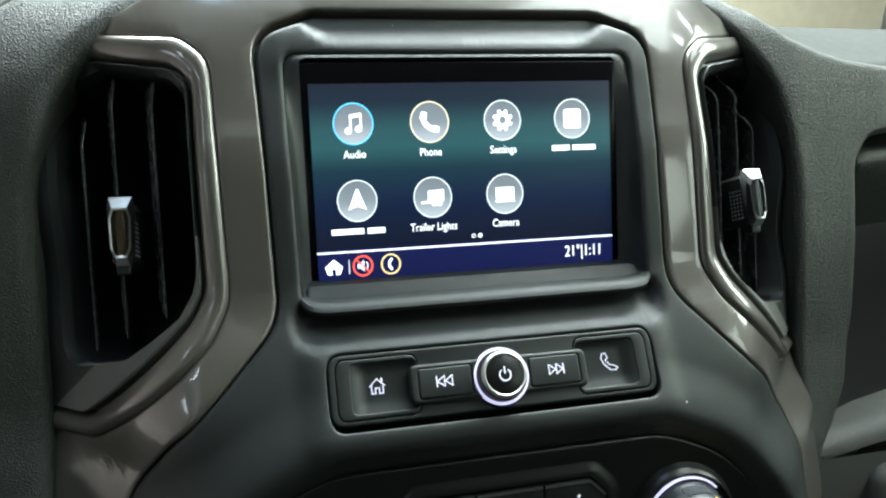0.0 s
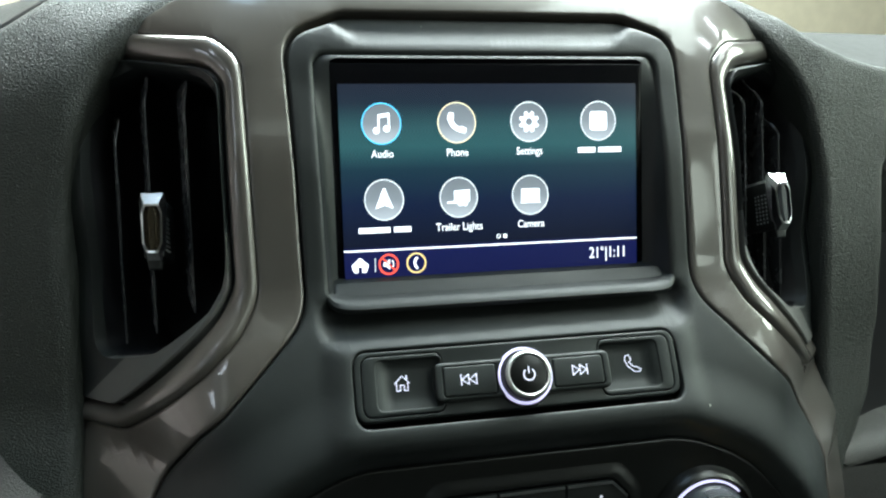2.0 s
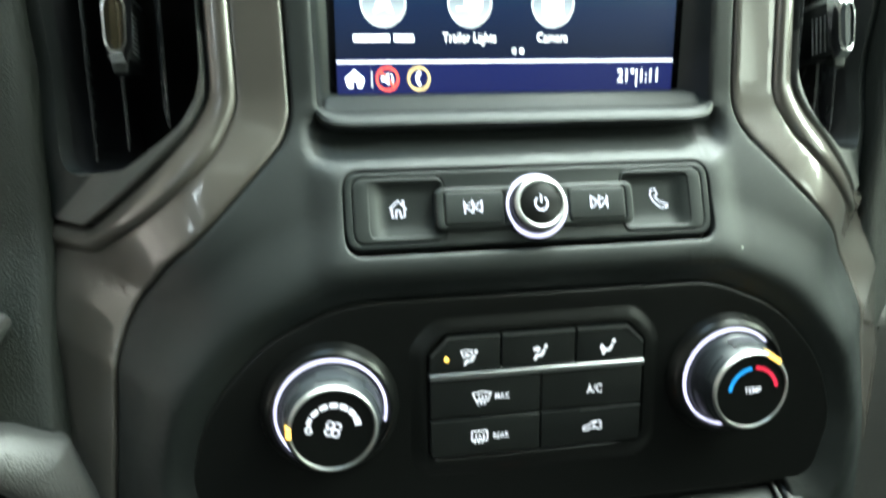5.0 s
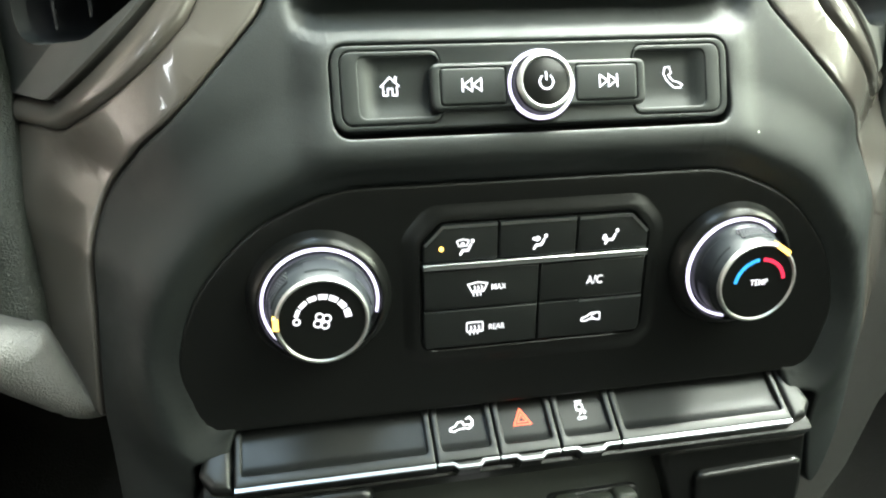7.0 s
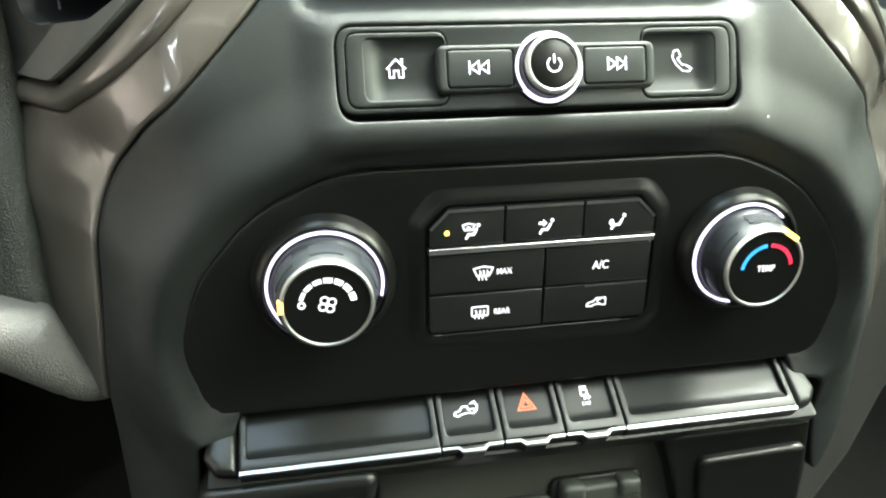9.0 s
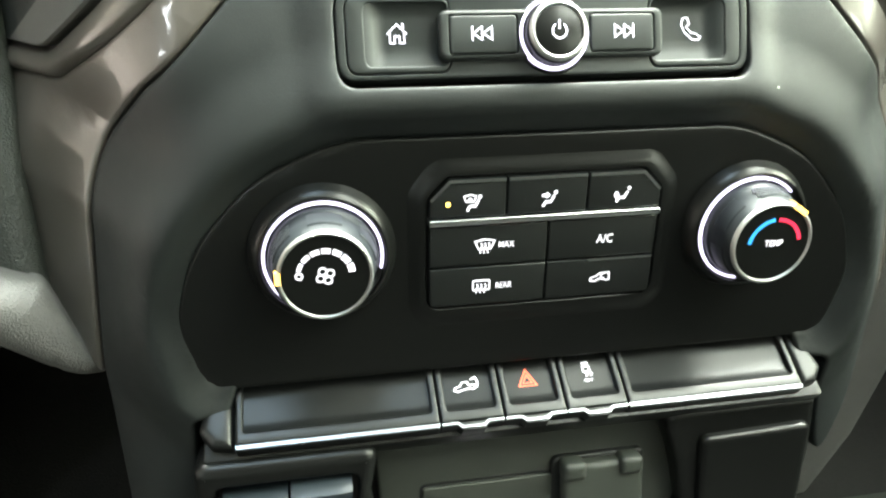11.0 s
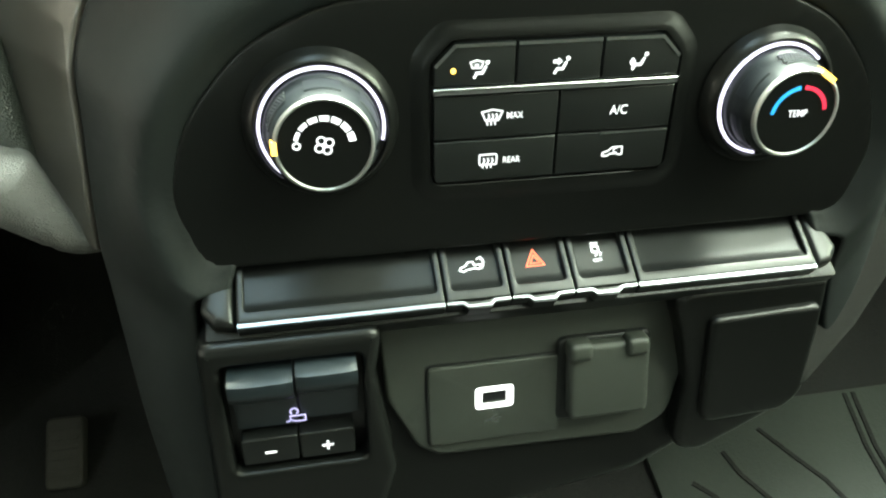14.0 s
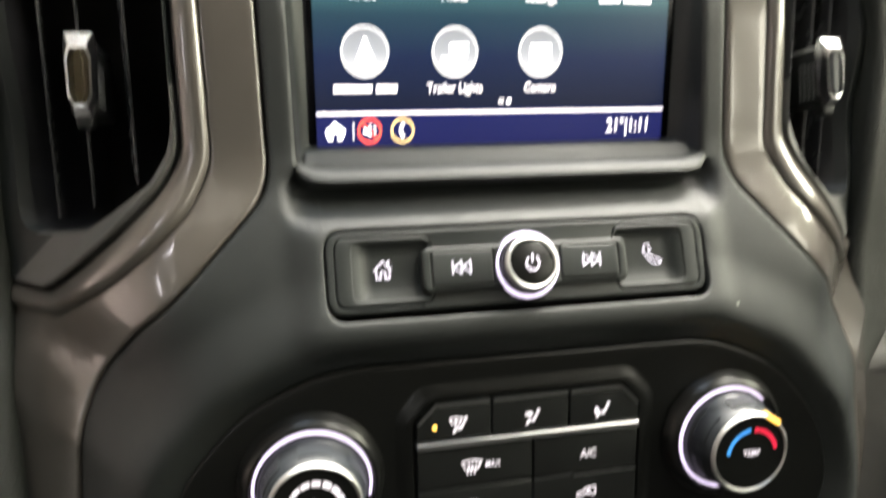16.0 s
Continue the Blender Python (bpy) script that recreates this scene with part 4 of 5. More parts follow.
    for k in range(60):
        bmesh.ops.create_cube(bm, size=1, matrix=Matrix.Rotation(radians(6 * k), 4, "Z") @ Matrix.Translation((11.15, 0, 3.9)) @ Matrix.Diagonal((0.5, 0.55, 4.6, 1)))
    part("ribbing", stand(bm, *at), KEY, knob)
    part("knob_face", stand(lathe([(8.8, 7.6), (8.7, 8.2), (8.1, 8.5), (0, 8.6)], 64), *at), PIANO, knob, "dark knob face")
    bm = ribbon(arc(0, -0.3, 2.6, 125, 415, 28), 0.55, h=-8.65)
    ribbon([(0, 0.2), (0, 3.4)], 0.55, h=-8.65, bm=bm)
    part("power_mark", place(bm, *at), PRINT, knob, "white power icon", normals=False)
    return t


PRINT = material("pale_violet_print", (0.80, 0.78, 0.95), 0.5, glow=0.45, vary=0.0)
audio_bar()

# ---- climate panel ----
CLIMATE = plane_at(-72.6, -86.0, 0.31)


def climate_knob(t, s):
    at = (s * 87.2, -79.0, -104.6, 0.31)
    part("collar", stand(lathe([(28.0, -1.5), (26.6, 1.6), (25.2, 3.8), (24.2, 4.5), (23.5, 4.4), (23.2, 3.4), (23.0, -3)], 80), *at), PIANO, t)
    a0, a1 = (-14, 230) if s < 0 else (45, 262)
    part("light_ring", stand(lathe([(21.4, 3.0), (21.6, 4.4), (22.3, 4.4), (22.6, 3.0)], 72, a0, a1), *at), VIOLET, t, "violet-white lit arc")
    part("ring_bed", stand(lathe([(23.4, 1), (23.2, 3.2), (20.9, 3.2), (20.8, 1)], 72), *at), BLACK, t)
    knob = part("knob", stand(lathe([(20.6, -2), (20.4, 5.4), (20.0, 6.4), (19.4, 7.0), (18.9, 11.0), (17.8, 17.0), (17.2, 18.2)], 96), *at), SKIRT, t, "grey satin knob")
    # raised grip lands round the skirt, one of them knurled
    for k in range(6):
        part("grip_land", stand(lathe([(19.3, 7.2), (19.7, 7.8), (18.9, 14.6), (18.3, 15.0)], 10, k * 60 + 8, k * 60 + 46), *at), SKIRT, knob)
    bm = bmesh.new()
    for k in range(10):
        for j in range(4):
            a = radians((128 if s < 0 else 73) + k * 3.6 + (1.8 if j % 2 else 0))
            m = Matrix.Rotation(a, 4, "Z") @ Matrix.Translation((19.55 - j * 0.2, 0, 8.6 + j * 1.6))
            bmesh.ops.create_cube(bm, size=1, matrix=m @ Matrix.Rotation(radians(45), 4, "X") @ Matrix.Diagonal((0.7, 0.8, 0.8, 1)))
    part("knurl", stand(bm, *at), SKIRT if s < 0 else SATIN, knob)
    rim = part("rim", stand(lathe([(17.2, 18.0), (17.1, 19.4), (16.6, 20.0), (16.0, 20.0), (15.7, 19.5), (15.6, 18.5)], 80), *at), RIM, knob, "polished rim")
    part("knob_face", stand(lathe([(15.7, 18.8), (15.6, 19.3), (0, 19.4)], 64), *at), PIANO, knob, "flat black face")
    a = radians(179 if s < 0 else 56)
    m = Matrix.Rotation(a, 4, "Z") @ Matrix.Translation((16.7, 0, 17.6))
    bm = bmesh.new()
    bmesh.ops.create_cube(bm, size=1, matrix=m @ Matrix.Diagonal((2.0, 4.6 if s < 0 else 7.0, 4.9, 1)))
    part("pointer", stand(bm, *at), AMBER, knob, "lit amber pointer")
    h = -19.45
    if s < 0:
        for k in range(7):
            a0 = 166 - k * 23.5
            part("scale_bar", place(ribbon(arc(0, 0.2, 9.6, a0, a0 - 19.0, 6), 1.4 + 0.16 * k, h=h), *at), WHITE, knob, "white lit fan speed bar", normals=False)
        part("zero_mark", place(ribbon(arc(-9.2, 0.6, 1.15, 0, 330, 11), 0.6, True, h=h), *at), WHITE, knob, normals=False)
        bm = bmesh.new()
        for k in range(4):
            a = radians(28 + 90 * k)
            c = (1.95 * math.cos(a), 0.2 + 1.95 * math.sin(a))
            ribbon(arc(c[0], c[1], 1.4, 0, 330, 11), 0.55, True, h=h, bm=bm)
        part("fan_mark", place(bm, *at), WHITE, knob, "white lit fan icon", normals=False)
    else:
        part("cold_arc", place(ribbon(arc(0.8, -0.8, 10.8, 174, 97, 18), 1.5, h=h), *at), BLUE, knob, "blue lit arc", normals=False)
        part("hot_arc", place(ribbon(arc(0.8, -0.8, 10.8, 88, 10, 18), 1.5, h=h), *at), CRIMSON, knob, "red lit arc", normals=False)
        part("knob_lettering", place(letters("TEMP", 0.6, 0.0, 3.8, h=h), *at), WHITE, knob, "white lit lettering", normals=False)


def seat_figure(x, z, h, bm):
    """A seated outline for the air direction keys."""
    patch(arc(x + 3.3, z + 3.1, 0.95, 0, 330, 11), h=h, bm=bm)
    ribbon([(x + 2.7, z + 1.7), (x + 1.0, z - 1.4), (x - 1.6, z - 1.3), (x - 2.9, z - 3.6)], 1.15, h=h, bm=bm)
    return bm


def climate_panel():
    t = thing("climate_control_panel", (0, -95, -159), "black climate control panel with two lit knobs and push buttons", "climate controls")
    on = lambda name, bm, mat, up, label="", **k: part(name, drape(bm, CLIMATE), mat, up, label, **k)
    cut = [(-39.4, -78.4, 3), (39.4, -78.4, 3), (47.3, -86.4, 3), (47.3, -127.6, 3), (44.4, -130.8, 3), (-44.4, -130.8, 3), (-47.3, -127.6, 3), (-47.3, -86.4, 3)]
    holes = [rounded([(p[0], p[1], p[2]) for p in cut])]
    on("fascia", slab(FASCIA, 1.4, 10, 1.2, holes, cell=8, hole_roll=0.8, steps_n=4), PIANO, t)
    on("button_well", slab(oblong(-48, 48, -132, -78, 2), 3.0, 3, 0.3), BLACK, t)
    frame = [(-43.6, -75.2, 6), (43.6, -75.2, 6), (51.6, -84.5, 6), (51.6, -131, 6), (47, -136, 6), (-47, -136, 6), (-51.6, -131, 6), (-51.6, -84.5, 6)]
    outer, inner = resample(wide(rounded(frame), 4.0), 120), resample(wide(rounded(cut), 0.4), 120)
    rings = [[(px + (qx - px) * f, 1.5 - 1.9 * ease(0.0, 0.8, f) + (0.5 if f == 1 else 0), pz + (qz - pz) * f) for (px, pz), (qx, qz) in zip(outer, inner)]
             for f in (0.0, 0.15, 0.3, 0.45, 0.6, 0.75, 0.95, 1.0)]
    on("well_border", loft(rings + [[(px, 4.0, pz) for px, pz in inner]]), PIANO, t)
    top = [[(-46.6, -93.6), (-16.9, -93.6), (-16.9, -79.1), (-39.2, -79.1, 2), (-46.6, -86.6, 2)],
           [(-16.1, -93.6), (15.7, -93.6), (15.7, -79.1), (-16.1, -79.1)],
           [(16.5, -93.6), (46.6, -93.6), (46.6, -86.6, 2), (39.2, -79.1, 2), (16.5, -79.1)]]
    edge = [[(-46.2, -86.6), (-39.0, -79.7), (-17.2, -79.7)], [(-15.8, -79.7), (15.4, -79.7)], [(16.8, -79.7), (39.0, -79.7), (46.2, -86.6)]]
    for k in range(3):
        key = on("button", slab(rounded(top[k]), -1.6, 6, 0.6), KEY, t)
        on("top_edge", ribbon(edge[k], 1.1, h=-1.5, thick=0.5), SATIN, key, "pale metallic upper edge")
        x, z, h = (-29.8, 0.2, 30.4)[k], -88.2, -1.62
        bm = seat_figure(x, z, h, bmesh.new())
        if k == 0:
            ribbon([(x - 4.6, z + 3.4), (x - 1.6, z + 4.2), (x + 1.4, z + 3.4), (x + 0.4, z + 0.9), (x - 3.6, z + 0.9)], 0.6, True, h=h, bm=bm)
            patch(arc(x - 1.6, z + 1.6, 1.1, 0, 180, 8), h=h, bm=bm)
        elif k == 1:
            patch([(x - 3.6, z + 1.2), (x - 1.4, z + 1.2), (x - 1.4, z + 0.2), (x + 0.8, z + 1.9), (x - 1.4, z + 3.6), (x - 1.4, z + 2.6), (x - 3.6, z + 2.6)], h=h, bm=bm)
        else:
            patch([(x - 3.6, z + 1.6), (x - 2.6, z + 1.6), (x - 2.6, z - 0.2), (x - 1.6, z - 0.2), (x - 3.1, z - 2.0), (x - 4.6, z - 0.2), (x - 3.6, z - 0.2)], h=h, bm=bm)
        on("airflow_mark", shrunk(bm, x, z, 0.8), WHITE, key, "white lit icon", normals=False)
        if k == 0:
            on("indicator", patch(arc(-39.6, -88.2, 1.0, 0, 330, 11), h=h), AMBER, key, "lit amber lamp", normals=False)
        else:
            on("indicator", patch(arc(x + (-9.4 if k == 1 else 9.6), -88.4, 0.45, 0, 330, 7), h=h), PANEL, key, normals=False)
    on("chrome_bar", slab(oblong(-47.0, 47.0, -96.6, -94.1, 0.4), -2.6, 5, 0.8), SATIN, t, "bright satin silver bar")
    for x0, x1, z0, z1, what in ((-46.6, 0.7, -113.4, -97.3, "max"), (1.4, 46.6, -113.4, -97.3, "ac"), (-46.6, 0.7, -130.0, -114.1, "rear"), (1.4, 46.6, -130.0, -114.1, "recirc")):
        key = on("button", slab(rounded([(x0, z0, 2.5 if z0 < -120 and x0 < 0 else 0), (x1, z0, 2.5 if z0 < -120 and x1 > 10 else 0), (x1, z1), (x0, z1)]), -1.3, 6, 0.7), KEY, t)
        h, z = -1.32, (z0 + z1) / 2 - 0.2
        bm = bmesh.new()
        if what == "max":
            ribbon([(-30, z + 2.4), (-25, z + 3.4), (-20.4, z + 2.4), (-22.2, z - 1.4), (-28.2, z - 1.4)], 0.65, True, h=h, bm=bm)
            for k in (-27, -25.2, -23.4):
                ribbon([(k, z + 1.6), (k + 0.6, z + 0.2), (k - 0.5, z - 1.8), (k - 0.2, z - 3.6)], 0.6, h=h - 0.02, bm=bm)
            letters("MAX", -14.6, z + 0.2, 4.2, h=h, bm=bm)
        elif what == "rear":
            ribbon(oblong(-30.5, -22.3, z - 1.8, z + 3.0, 0.8), 0.65, True, h=h, bm=bm)
            for k in (-28.6, -26.6, -24.6):
                ribbon([(k, z + 1.4), (k + 0.6, z), (k - 0.5, z - 1.8), (k - 0.2, z - 3.4)], 0.6, h=h - 0.02, bm=bm)
            letters("REAR", -15.2, z - 0.2, 4.1, h=h, bm=bm)
        elif what == "ac":
            letters("A/C", 25.0, z - 0.4, 5.0, h=h, bm=bm)
        else:
            ribbon([(19.4, z - 1.7), (19.6, z - 0.2), (22.6, z + 0.6), (24.2, z + 2.2), (29.2, z + 2.2), (29.4, z - 1.4), (27.8, z - 1.7), (26.6, z - 1.0), (23.4, z - 1.0), (22.2, z - 1.9)], 0.6, True, h=h, bm=bm)
            ribbon(arc(26.0, z + 0.5, 1.1, 60, 300, 8), 0.55, h=h, bm=bm)
            on("top_edge", ribbon([(18.6, z1 - 0.4), (46.2, z1 - 0.4)], 0.8, h=-1.2, thick=0.4), SATIN, key, "pale metallic upper edge")
        if what != "ac":
            bm = shrunk(bm, -22.5 if what in ("max", "rear") else 24.6, z, 0.82)
        on("button_mark", bm, WHITE, key, "white lit icon", normals=False)
    for s in (-1, 1):
        climate_knob(t, s)
    return t


SKIRT = material("knob_grey", (0.017, 0.020, 0.023), 0.42, gloss=0.3)
climate_panel()


# ---- shelf of switches ----
def shelf(bm):
    """Lays (x, h, s) on the sloping shelf; s runs from its front edge to the back."""
    c, n = 0.957, 0.290
    for v in bm.verts:
        x, h, s = v.co
        v.co = (x, -114.2 + s * c + h * n, -171.6 + s * n - h * c)
    return bm


def flat_mark(bm, x, s, kx, ks, lift):
    for v in bm.verts:
        v.co.x, v.co.z = x + (v.co.x - x) * kx, s + lift + (v.co.z - s) * ks
    return bm


def switch_key(name, x0, x1, label, mark=None, parent=None):
    t = thing(name, ((x0 + x1) / 2, -100, -180), label, "switch" if mark else "blank panel", "shelf switches" if mark else "shelf blanks")
    part("cap", shelf(slab(oblong(x0 + 0.35, x1 - 0.35, 0.6, 34, 0.8), -2.2, 12, 0.8, [oblong(x0 + 3.2, x1 - 3.2, 5.6, 33, 1.6)], hole_roll=0.9)), KEYTOP, t)
    bm = bmesh.new()
    rows = []
    for i in range(2):
        rows.append([bm.verts.new(((x0 + 3.0, x1 - 3.0)[i], h, s)) for h, s in ((-1.6, 5.4), (-0.4, 7.6), (0.2, 10), (0.6, 33.5))])
    for j in range(3):
        bm.faces.new((rows[0][j], rows[0][j + 1], rows[1][j + 1], rows[1][j]))
    part("dished_face", shelf(bm), KEYTOP, t)
    w = x1 - x0
    if mark:
        line = [(x0 + 0.4, 0.0), (x0 + w * 0.26, 0.0), (x0 + w * 0.33, -1.7), (x0 + w * 0.67, -1.7), (x0 + w * 0.74, 0.0), (x1 - 0.4, 0.0)]
        part("lower_lip", shelf(slab([(x0 + 0.4, 0.8), (x0 + 0.4, -1.0), (x0 + w * 0.26, -1.0), (x0 + w * 0.33, -3.0), (x0 + w * 0.67, -3.0), (x0 + w * 0.74, -1.0), (x1 - 0.4, -1.0), (x1 - 0.4, 0.8)], -0.8, 8, 0.3)), KEYTOP, t)
    else:
        line = [(x0 + 0.4, 0.0), (x1 - 0.4, 0.0)]
        part("lower_lip", shelf(slab(oblong(x0 + 0.4, x1 - 0.4, -1.4, 0.8, 0.2), -0.8, 8, 0.3)), KEYTOP, t)
    part("bright_edge", shelf(ribbon(line, 1.7 if not mark else 1.0, h=-1.0, thick=0.7)), EDGE, t, "bright chrome edge strip")
    if mark:
        x, h = (x0 + x1) / 2 - 0.5, 0.25
        size = {"tow": (0.98, 0.62, -1.0), "hazard": (0.84, 0.66, -0.6), "skid": (0.90, 0.70, -1.2)}[mark]
        if mark == "tow":
            bm = ribbon([(x - 5.0, 14.2), (x - 4.6, 16.4), (x - 2.6, 17.2), (x - 1.2, 20.0), (x + 1.0, 20.2), (x + 1.4, 17.6), (x + 4.2, 17.8), (x + 4.4, 15.4), (x + 3.2, 14.6),
                         (x + 2.0, 15.4), (x - 1.8, 14.6), (x - 3.4, 13.4)], 0.8, True, h=h)
            ribbon([(x + 5.0, 16), (x + 5.6, 20.6), (x + 4.0, 22.6)], 0.8, h=h, bm=bm)
            ribbon([(x + 2.6, 21.6), (x + 4.6, 23.2), (x + 5.4, 20.6)], 0.8, h=h, bm=bm)
            mat = WHITE
        elif mark == "hazard":
            bm = ribbon([(x - 4.6, 12.6), (x + 4.6, 12.6), (x, 23.6)], 0.8, True, h=h)
            ribbon([(x - 2.4, 14.4), (x + 2.4, 14.4), (x, 20.0)], 0.7, True, h=h, bm=bm)
            mat = RED
        else:
            bm = ribbon([(x - 1.6, 19.0), (x - 1.6, 22.6), (x + 1.6, 22.6), (x + 1.6, 19.0)], 0.8, True, h=h)
            ribbon([(x - 1.8, 24.6), (x + 1.8, 24.6)], 1.4, h=h, bm=bm)
            ribbon([(x - 1.4, 19), (x + 0.6, 17.4), (x - 0.8, 16)], 0.7, h=h, bm=bm)
            ribbon([(x + 1.6, 19), (x + 2.6, 17.6), (x + 1.6, 16)], 0.7, h=h, bm=bm)
            letters("OFF", x, 13.2, 3.2, h=h, bm=bm)
            mat = WHITE
        part("switch_mark", shelf(flat_mark(bm, x, 17.6, *size)), mat, t, "lit line icon", normals=False)
    return t


KEYTOP = material("switch_black", (0.0062, 0.0068, 0.0068), 0.36, gloss=0.45)
EDGES = [-126.0, -44.2, -17.0, 10.2, 37.6, 120.4]
switch_key("shelf_blank", EDGES[0], EDGES[1], "long blank black shelf cover with a chrome edge")
switch_key("shelf_switch", EDGES[1], EDGES[2], "black shelf switch with a white truck icon", "tow")
switch_key("hazard_switch", EDGES[2], EDGES[3], "black hazard switch with a red lit triangle", "hazard")
switch_key("shelf_switch", EDGES[3], EDGES[4], "black traction switch with a white skid icon", "skid")
switch_key("shelf_blank", EDGES[4], EDGES[5], "long blank black shelf cover with a chrome edge")

# ---- lower console ----
LOW = plane_at(-118.0, -220.0, 0.48)
POD = plane_at(-127.0, -210.0, 0.35)


def shelf_end(s):
    t = thing("shelf_end", (s * 131, -105, -180), "rounded black end cap of the switch shelf", "end cap", "shelf end caps")
    x0, x1 = (120.8, 133.5) if s > 0 else (126.6, 140.0)
    bm = shelf(slab(rounded([(s * x0, 0, 0), (s * (x1 - 5), 1.5, 3), (s * x1, 8, 4), (s * (x1 - 6), 33, 2), (s * x0, 33, 0)]), -2.0, 14, 3.2, steps_n=4))
    part("cap_body", bm, KEYTOP, t)


def lower_console():
    t = thing("lower_console", (0, -130, -330), "dark plastic lower console housing under the switch shelf", "console")
    body = slab(rounded([(-146, -158, 6), (138, -158, 6), (138, -205, 20), (132, -246, 26), (84, -270, 30), (56, -284, 20), (-60, -300, 20), (-146, -300, 10)]), 5.0, 70, 5.0, cell=12)
    part("housing", drape(body, LOW), PIANO, t)
    under = slab(rounded([(-139, -3, 2), (133, -3, 2), (131, 32, 2), (-137, 32, 2)]), 5, 9, 0.5)
    part("shelf_support", shelf(under), PIANO, t)
    plate = slab(rounded([(-72, -176, 4), (60, -176, 14), (73, -228, 14), (68, -252, 14), (52, -260, 10), (-46, -258, 8), (-56, -252, 10), (-69, -228, 10)]), 1.0, 8, 2.0, cell=10)
    part("centre_plate", drape(plate, LOW), PLATE, t, "dull grey-green plastic plate")
    return t


def usb_socket():
    t = thing("usb_socket", (-20, -128, -250), "dark plastic plate with a white-lit usb socket", "usb socket")
    on = lambda name, bm, mat, up, label="", **k: part(name, drape(bm, LOW), mat, up, label, **k)
    on("groove", slab(oblong(-51.4, 12.4, -252.4, -213.4, 3), 0.8, 3, 0.2), BLACK, t)
    slot = oblong(-25.6, -14.2, -233.4, -228.0, 0.6)
    plate = on("plate", slab(oblong(-50.4, 11.4, -251.4, -214.4, 2.5), -1.2, 6, 1.0, [slot], hole_roll=0.3), PLATE, t)
    on("light_frame", slab(oblong(-29.0, -10.8, -236.0, -225.4, 2.2), -1.35, 1, 0.2, [slot], hole_roll=0.2), USBLIGHT, plate, "white lit frame")
    on("socket_well", slab(oblong(-26, -13.6, -234.6, -226.8, 0.5), 5.0, 2, 0.2), BLACK, plate)
    on("socket_tongue", slab(oblong(-24.4, -15.2, -230.6, -228.4, 0.4), 0.6, 5, 0.3), KEY, plate)
    x, z, h = -20.4, -241.4, -1.2
    bm = ribbon([(x - 4, z - 0.6), (x + 3.6, z + 0.6)], 0.5, h=h)
    ribbon([(x - 1.6, z - 0.3), (x + 0.2, z + 1.6), (x + 2.2, z + 1.8)], 0.45, h=h, bm=bm)
    ribbon([(x - 0.6, z), (x + 0.8, z - 1.5), (x + 2.4, z - 1.3)], 0.45, h=h, bm=bm)
    on("usb_mark", bm, SATIN, plate, "small moulded symbol", normals=False)


def power_outlet():
    t = thing("power_outlet", (32, -128, -245), "grey plastic flap over a power outlet", "power outlet")
    on = lambda name, bm, mat, up, label="", **k: part(name, drape(bm, LOW), mat, up, label, **k)
    on("surround", slab(oblong(9.4, 54.5, -246, -207, 4), -2.0, 6, 1.6), KEY, t)
    flap = on("flap", slab(rounded([(14.2, -243.6, 4), (53.0, -243.6, 4), (51.0, -208.6, 4), (13.0, -208.6, 4)]), -8.0, 8, 2.6, steps_n=4), PLATE, t)
    for x in (18.5, 45.5):
        on("hinge_knuckle", slab(rounded([(x - 6, -214.6, 2.5), (x + 5, -214.6, 2.5), (x + 5, -206.6, 3), (x - 6, -206.6, 3)]), -10.4, 8, 2.4), PLATE, flap)


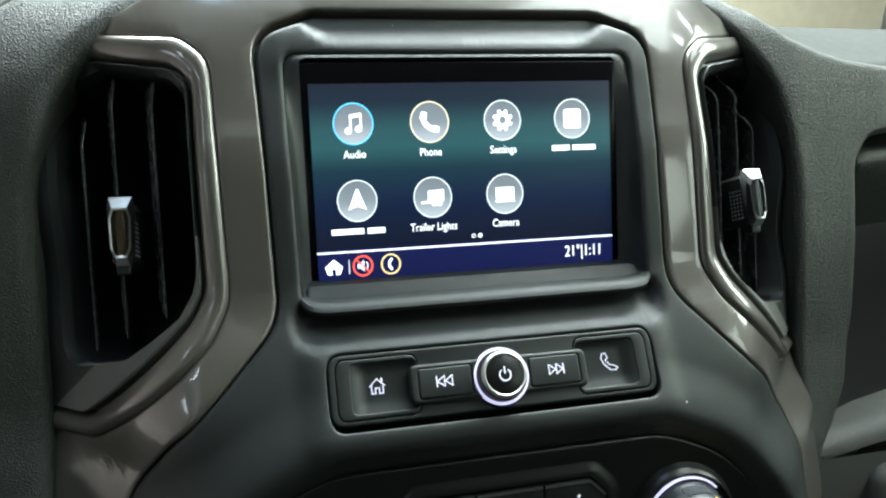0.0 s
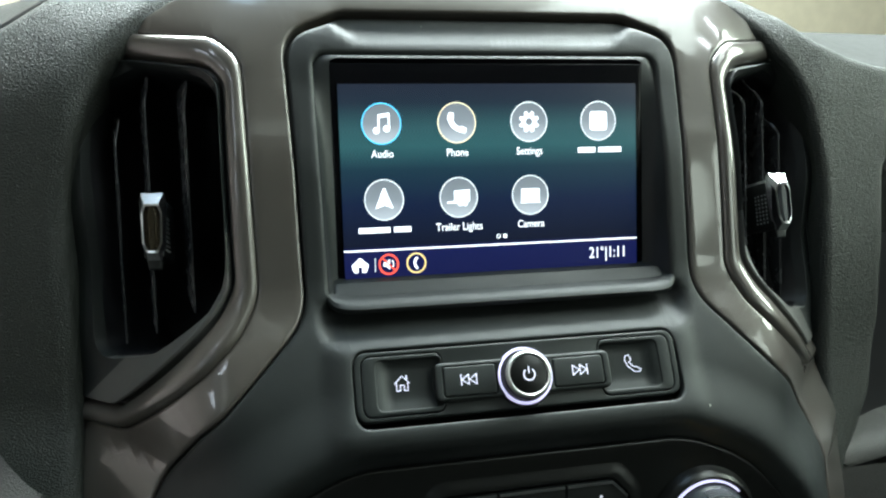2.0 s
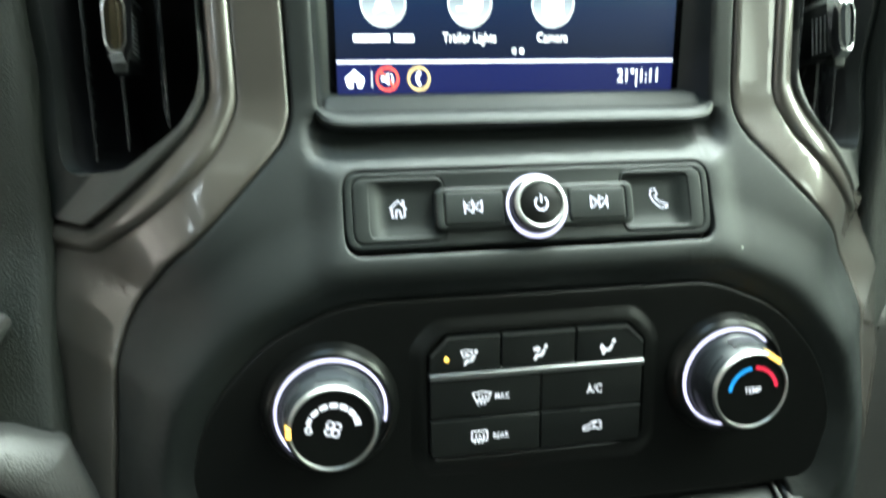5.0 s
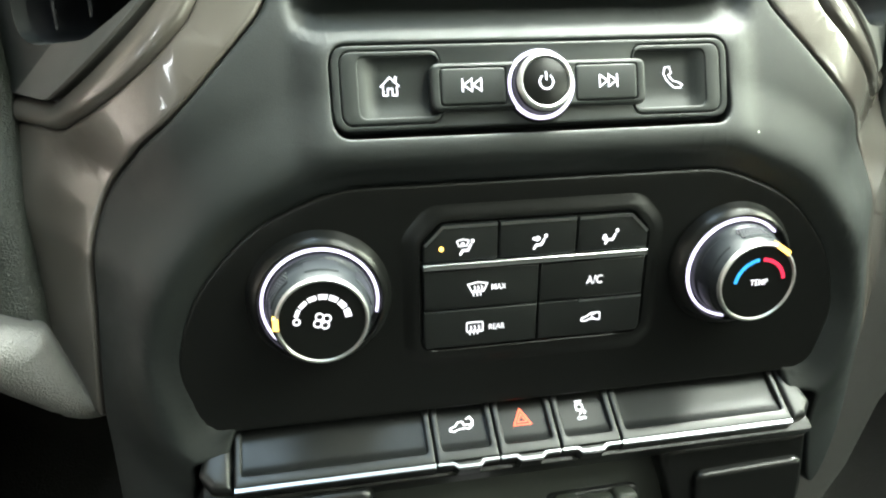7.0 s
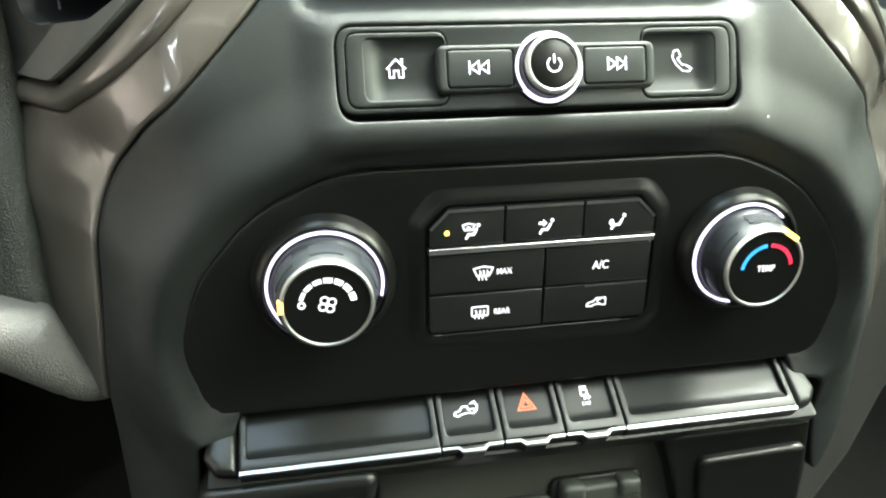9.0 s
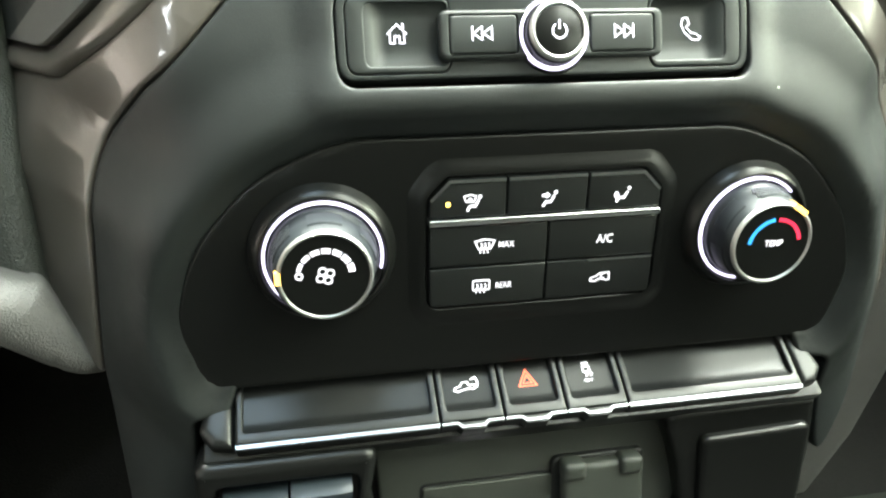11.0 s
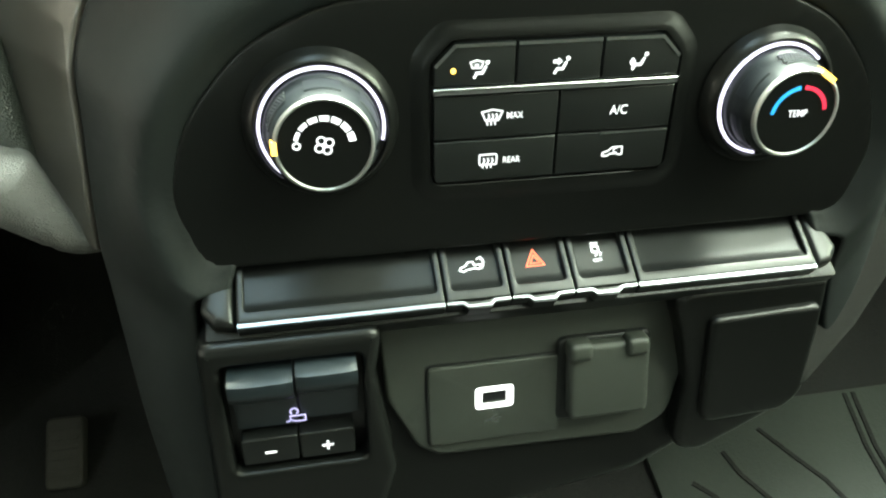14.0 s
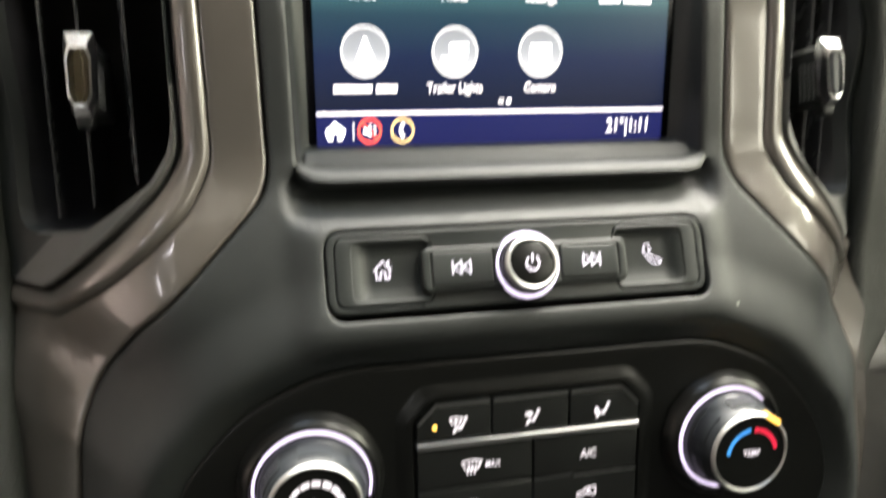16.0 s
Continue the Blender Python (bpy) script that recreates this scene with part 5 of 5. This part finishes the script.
def brake_controller():
    t = thing("trailer_brake_controller", (-108, -130, -240), "black trailer brake controller with slide levers and plus and minus keys", "brake controller")
    on = lambda name, bm, mat, up, label="", **k: part(name, drape(bm, POD), mat, up, label, **k)
    hood = rounded([(-143, -177.5, 6), (-69.5, -177.5, 6), (-74, -200, 14), (-66, -250, 16), (-74, -275, 14), (-146, -275, 10)])
    on("housing", slab(hood, -4.0, 40, 5.0, [oblong(-135.5, -79.0, -240.5, -187.0, 4)], cell=10, hole_roll=2.0, steps_n=4), PIANO, t)
    on("well", slab(oblong(-137, -78, -242, -186, 2), 6.0, 3, 0.3), BLACK, t)
    for x0, x1, z in ((-132.6, -107.2, 0.0), (-106.0, -81.6, 1.8)):
        bm = bmesh.new()
        prof = [(6, -191), (-4, -190.5), (-8.6, -193), (-9.6, -196.5), (-8.4, -200), (-4.5, -203.5), (0.5, -206.5), (2.6, -213), (3.4, -222)]
        n = 8
        rows = [[bm.verts.new((x0 + (x1 - x0) * k / n, h - 0.8 * (1 - (2 * k / n - 1) ** 6) , zz + z)) for h, zz in prof] for k in range(n + 1)]
        for a, b in zip(rows, rows[1:]):
            for i in range(len(prof) - 1):
                bm.faces.new((a[i], a[i + 1], b[i + 1], b[i]))
        bm.faces.new(rows[0])
        bm.faces.new(rows[-1])
        on("lever", bm, LEVER, t, "smooth black lever")
    for x0, x1, what in ((-132.0, -108.4, "minus"), (-107.8, -84.4, "plus")):
        key = on("button", slab(oblong(x0, x1, -238.0, -225.0, 1.6), -1.5, 8, 0.9), KEYTOP, t)
        x, z, h = (x0 + x1) / 2, -232.2, -1.5
        bm = ribbon([(x - 2.4, z), (x + 2.4, z)], 1.0, h=h)
        if what == "plus":
            ribbon([(x, z - 2.4), (x, z + 2.4)], 1.0, h=h - 0.02, bm=bm)
        on(what + "_mark", bm, WHITE, key, "white lit sign", normals=False)
    x, z, h = -108.0, -219.0, 2.0
    bm = ribbon([(x - 2.6, z - 0.6), (x - 2.6, z + 1.2), (x + 3.6, z + 1.2), (x + 3.6, z - 1.6), (x - 0.6, z - 1.6)], 0.6, True, h=h)
    ribbon([(x - 4.4, z - 1.4), (x - 2.6, z - 1.2)], 0.6, h=h, bm=bm)
    ribbon(arc(x - 0.8, z + 3.4, 1.6, -60, 230, 9), 0.7, h=h, bm=bm)
    on("trailer_mark", bm, VIOLETDIM, t, "violet lit trailer icon", normals=False)


def cubby_cover():
    t = thing("cubby_cover", (100, -128, -250), "dark blank cubby cover beside the power outlet", "cover panel")
    on = lambda name, bm, mat, up, label="", **k: part(name, drape(bm, POD), mat, up, label, **k)
    hood = rounded([(57, -180, 8), (133.5, -180, 3), (135.5, -210, 10), (134, -235, 20), (122, -252, 20), (84, -272, 16), (70, -266, 14), (72, -230, 20), (66, -205, 14)])
    on("housing", slab(hood, 3.0, 34, 4.0, cell=10, steps_n=4), PIANO, t)
    on("lid", slab(rounded([(76, -193, 4), (130, -191.5, 4), (131, -240, 14), (122, -248, 10), (80, -250, 8)]), -1.0, 10, 2.5, cell=10, steps_n=4), PIANO, t, "raised blank lid")


PLATE = material("grey_green_plastic", (0.034, 0.038, 0.032), 0.52, grain=0.12, grain_size=2600)
USBLIGHT = material("usb_white_light", (0.95, 0.93, 1.0), 0.5, glow=0.45, vary=0.0)
VIOLETDIM = material("violet_print", (0.45, 0.40, 0.75), 0.5, glow=0.45, vary=0.0)
shelf_end(-1)
shelf_end(1)
lower_console()
usb_socket()
power_outlet()
brake_controller()
cubby_cover()


# ---- footwells ----
def footwell():
    t = thing("floor_mat", (330, 20, -615), "dark green-grey vinyl floor mat with moulded ridges", "floor mat")
    mat = block(209, 720, -520, 52, -620, -612, 3)
    part("mat_sheet", mat, FLOORMAT, t)
    for line in ([(336, 20), (358, -13), (379, -43), (392, -75), (400, -130), (398, -220), (390, -480)], [(288, 1), (296, -25), (313, -52), (328, -90), (336, -150), (334, -480)],
                 [(452, 46), (441, -15), (440, -53), (448, -130), (450, -480)], [(462, 46), (451, -15), (450, -53), (458, -130), (460, -480)],
                 [(244, -26), (261, -43), (276, -80), (282, -150), (280, -480)], [(560, 46), (548, -15), (546, -60), (552, -480)]):
        bm = ribbon([(px, py) for px, py in line], 4.5, h=0, thick=1.6)
        for v in bm.verts:
            v.co = (v.co.x, v.co.z, -612 - v.co.y)
        part("seam", bm, CARPET, t, "dark moulded seam")
    # an organ pedal hinged on the floor
    t = thing("accelerator_pedal", (-344, 90, -620), "worn rubber accelerator pedal hinged on the dark floor", "pedal")
    bm = slab(oblong(-17, 17, 0, 66, 7), -8, 12, 3)
    part("pad", place(bm, -344, 60, -618, 2.2), RUBBER, t)
    for k in range(6):
        part("tread_bar", place(slab(oblong(-13, 13, 8 + 9 * k, 12 + 9 * k, 1.5), -9.5, 3, 0.6), -344, 60, -618, 2.2), RUBBER, t)
    part("stem", block(-352, -336, 100, 116, -640, -590, 3), BLACK, t)


RUBBER = material("worn_rubber", (0.030, 0.027, 0.021), 0.7, grain=0.3, grain_size=700)
footwell()
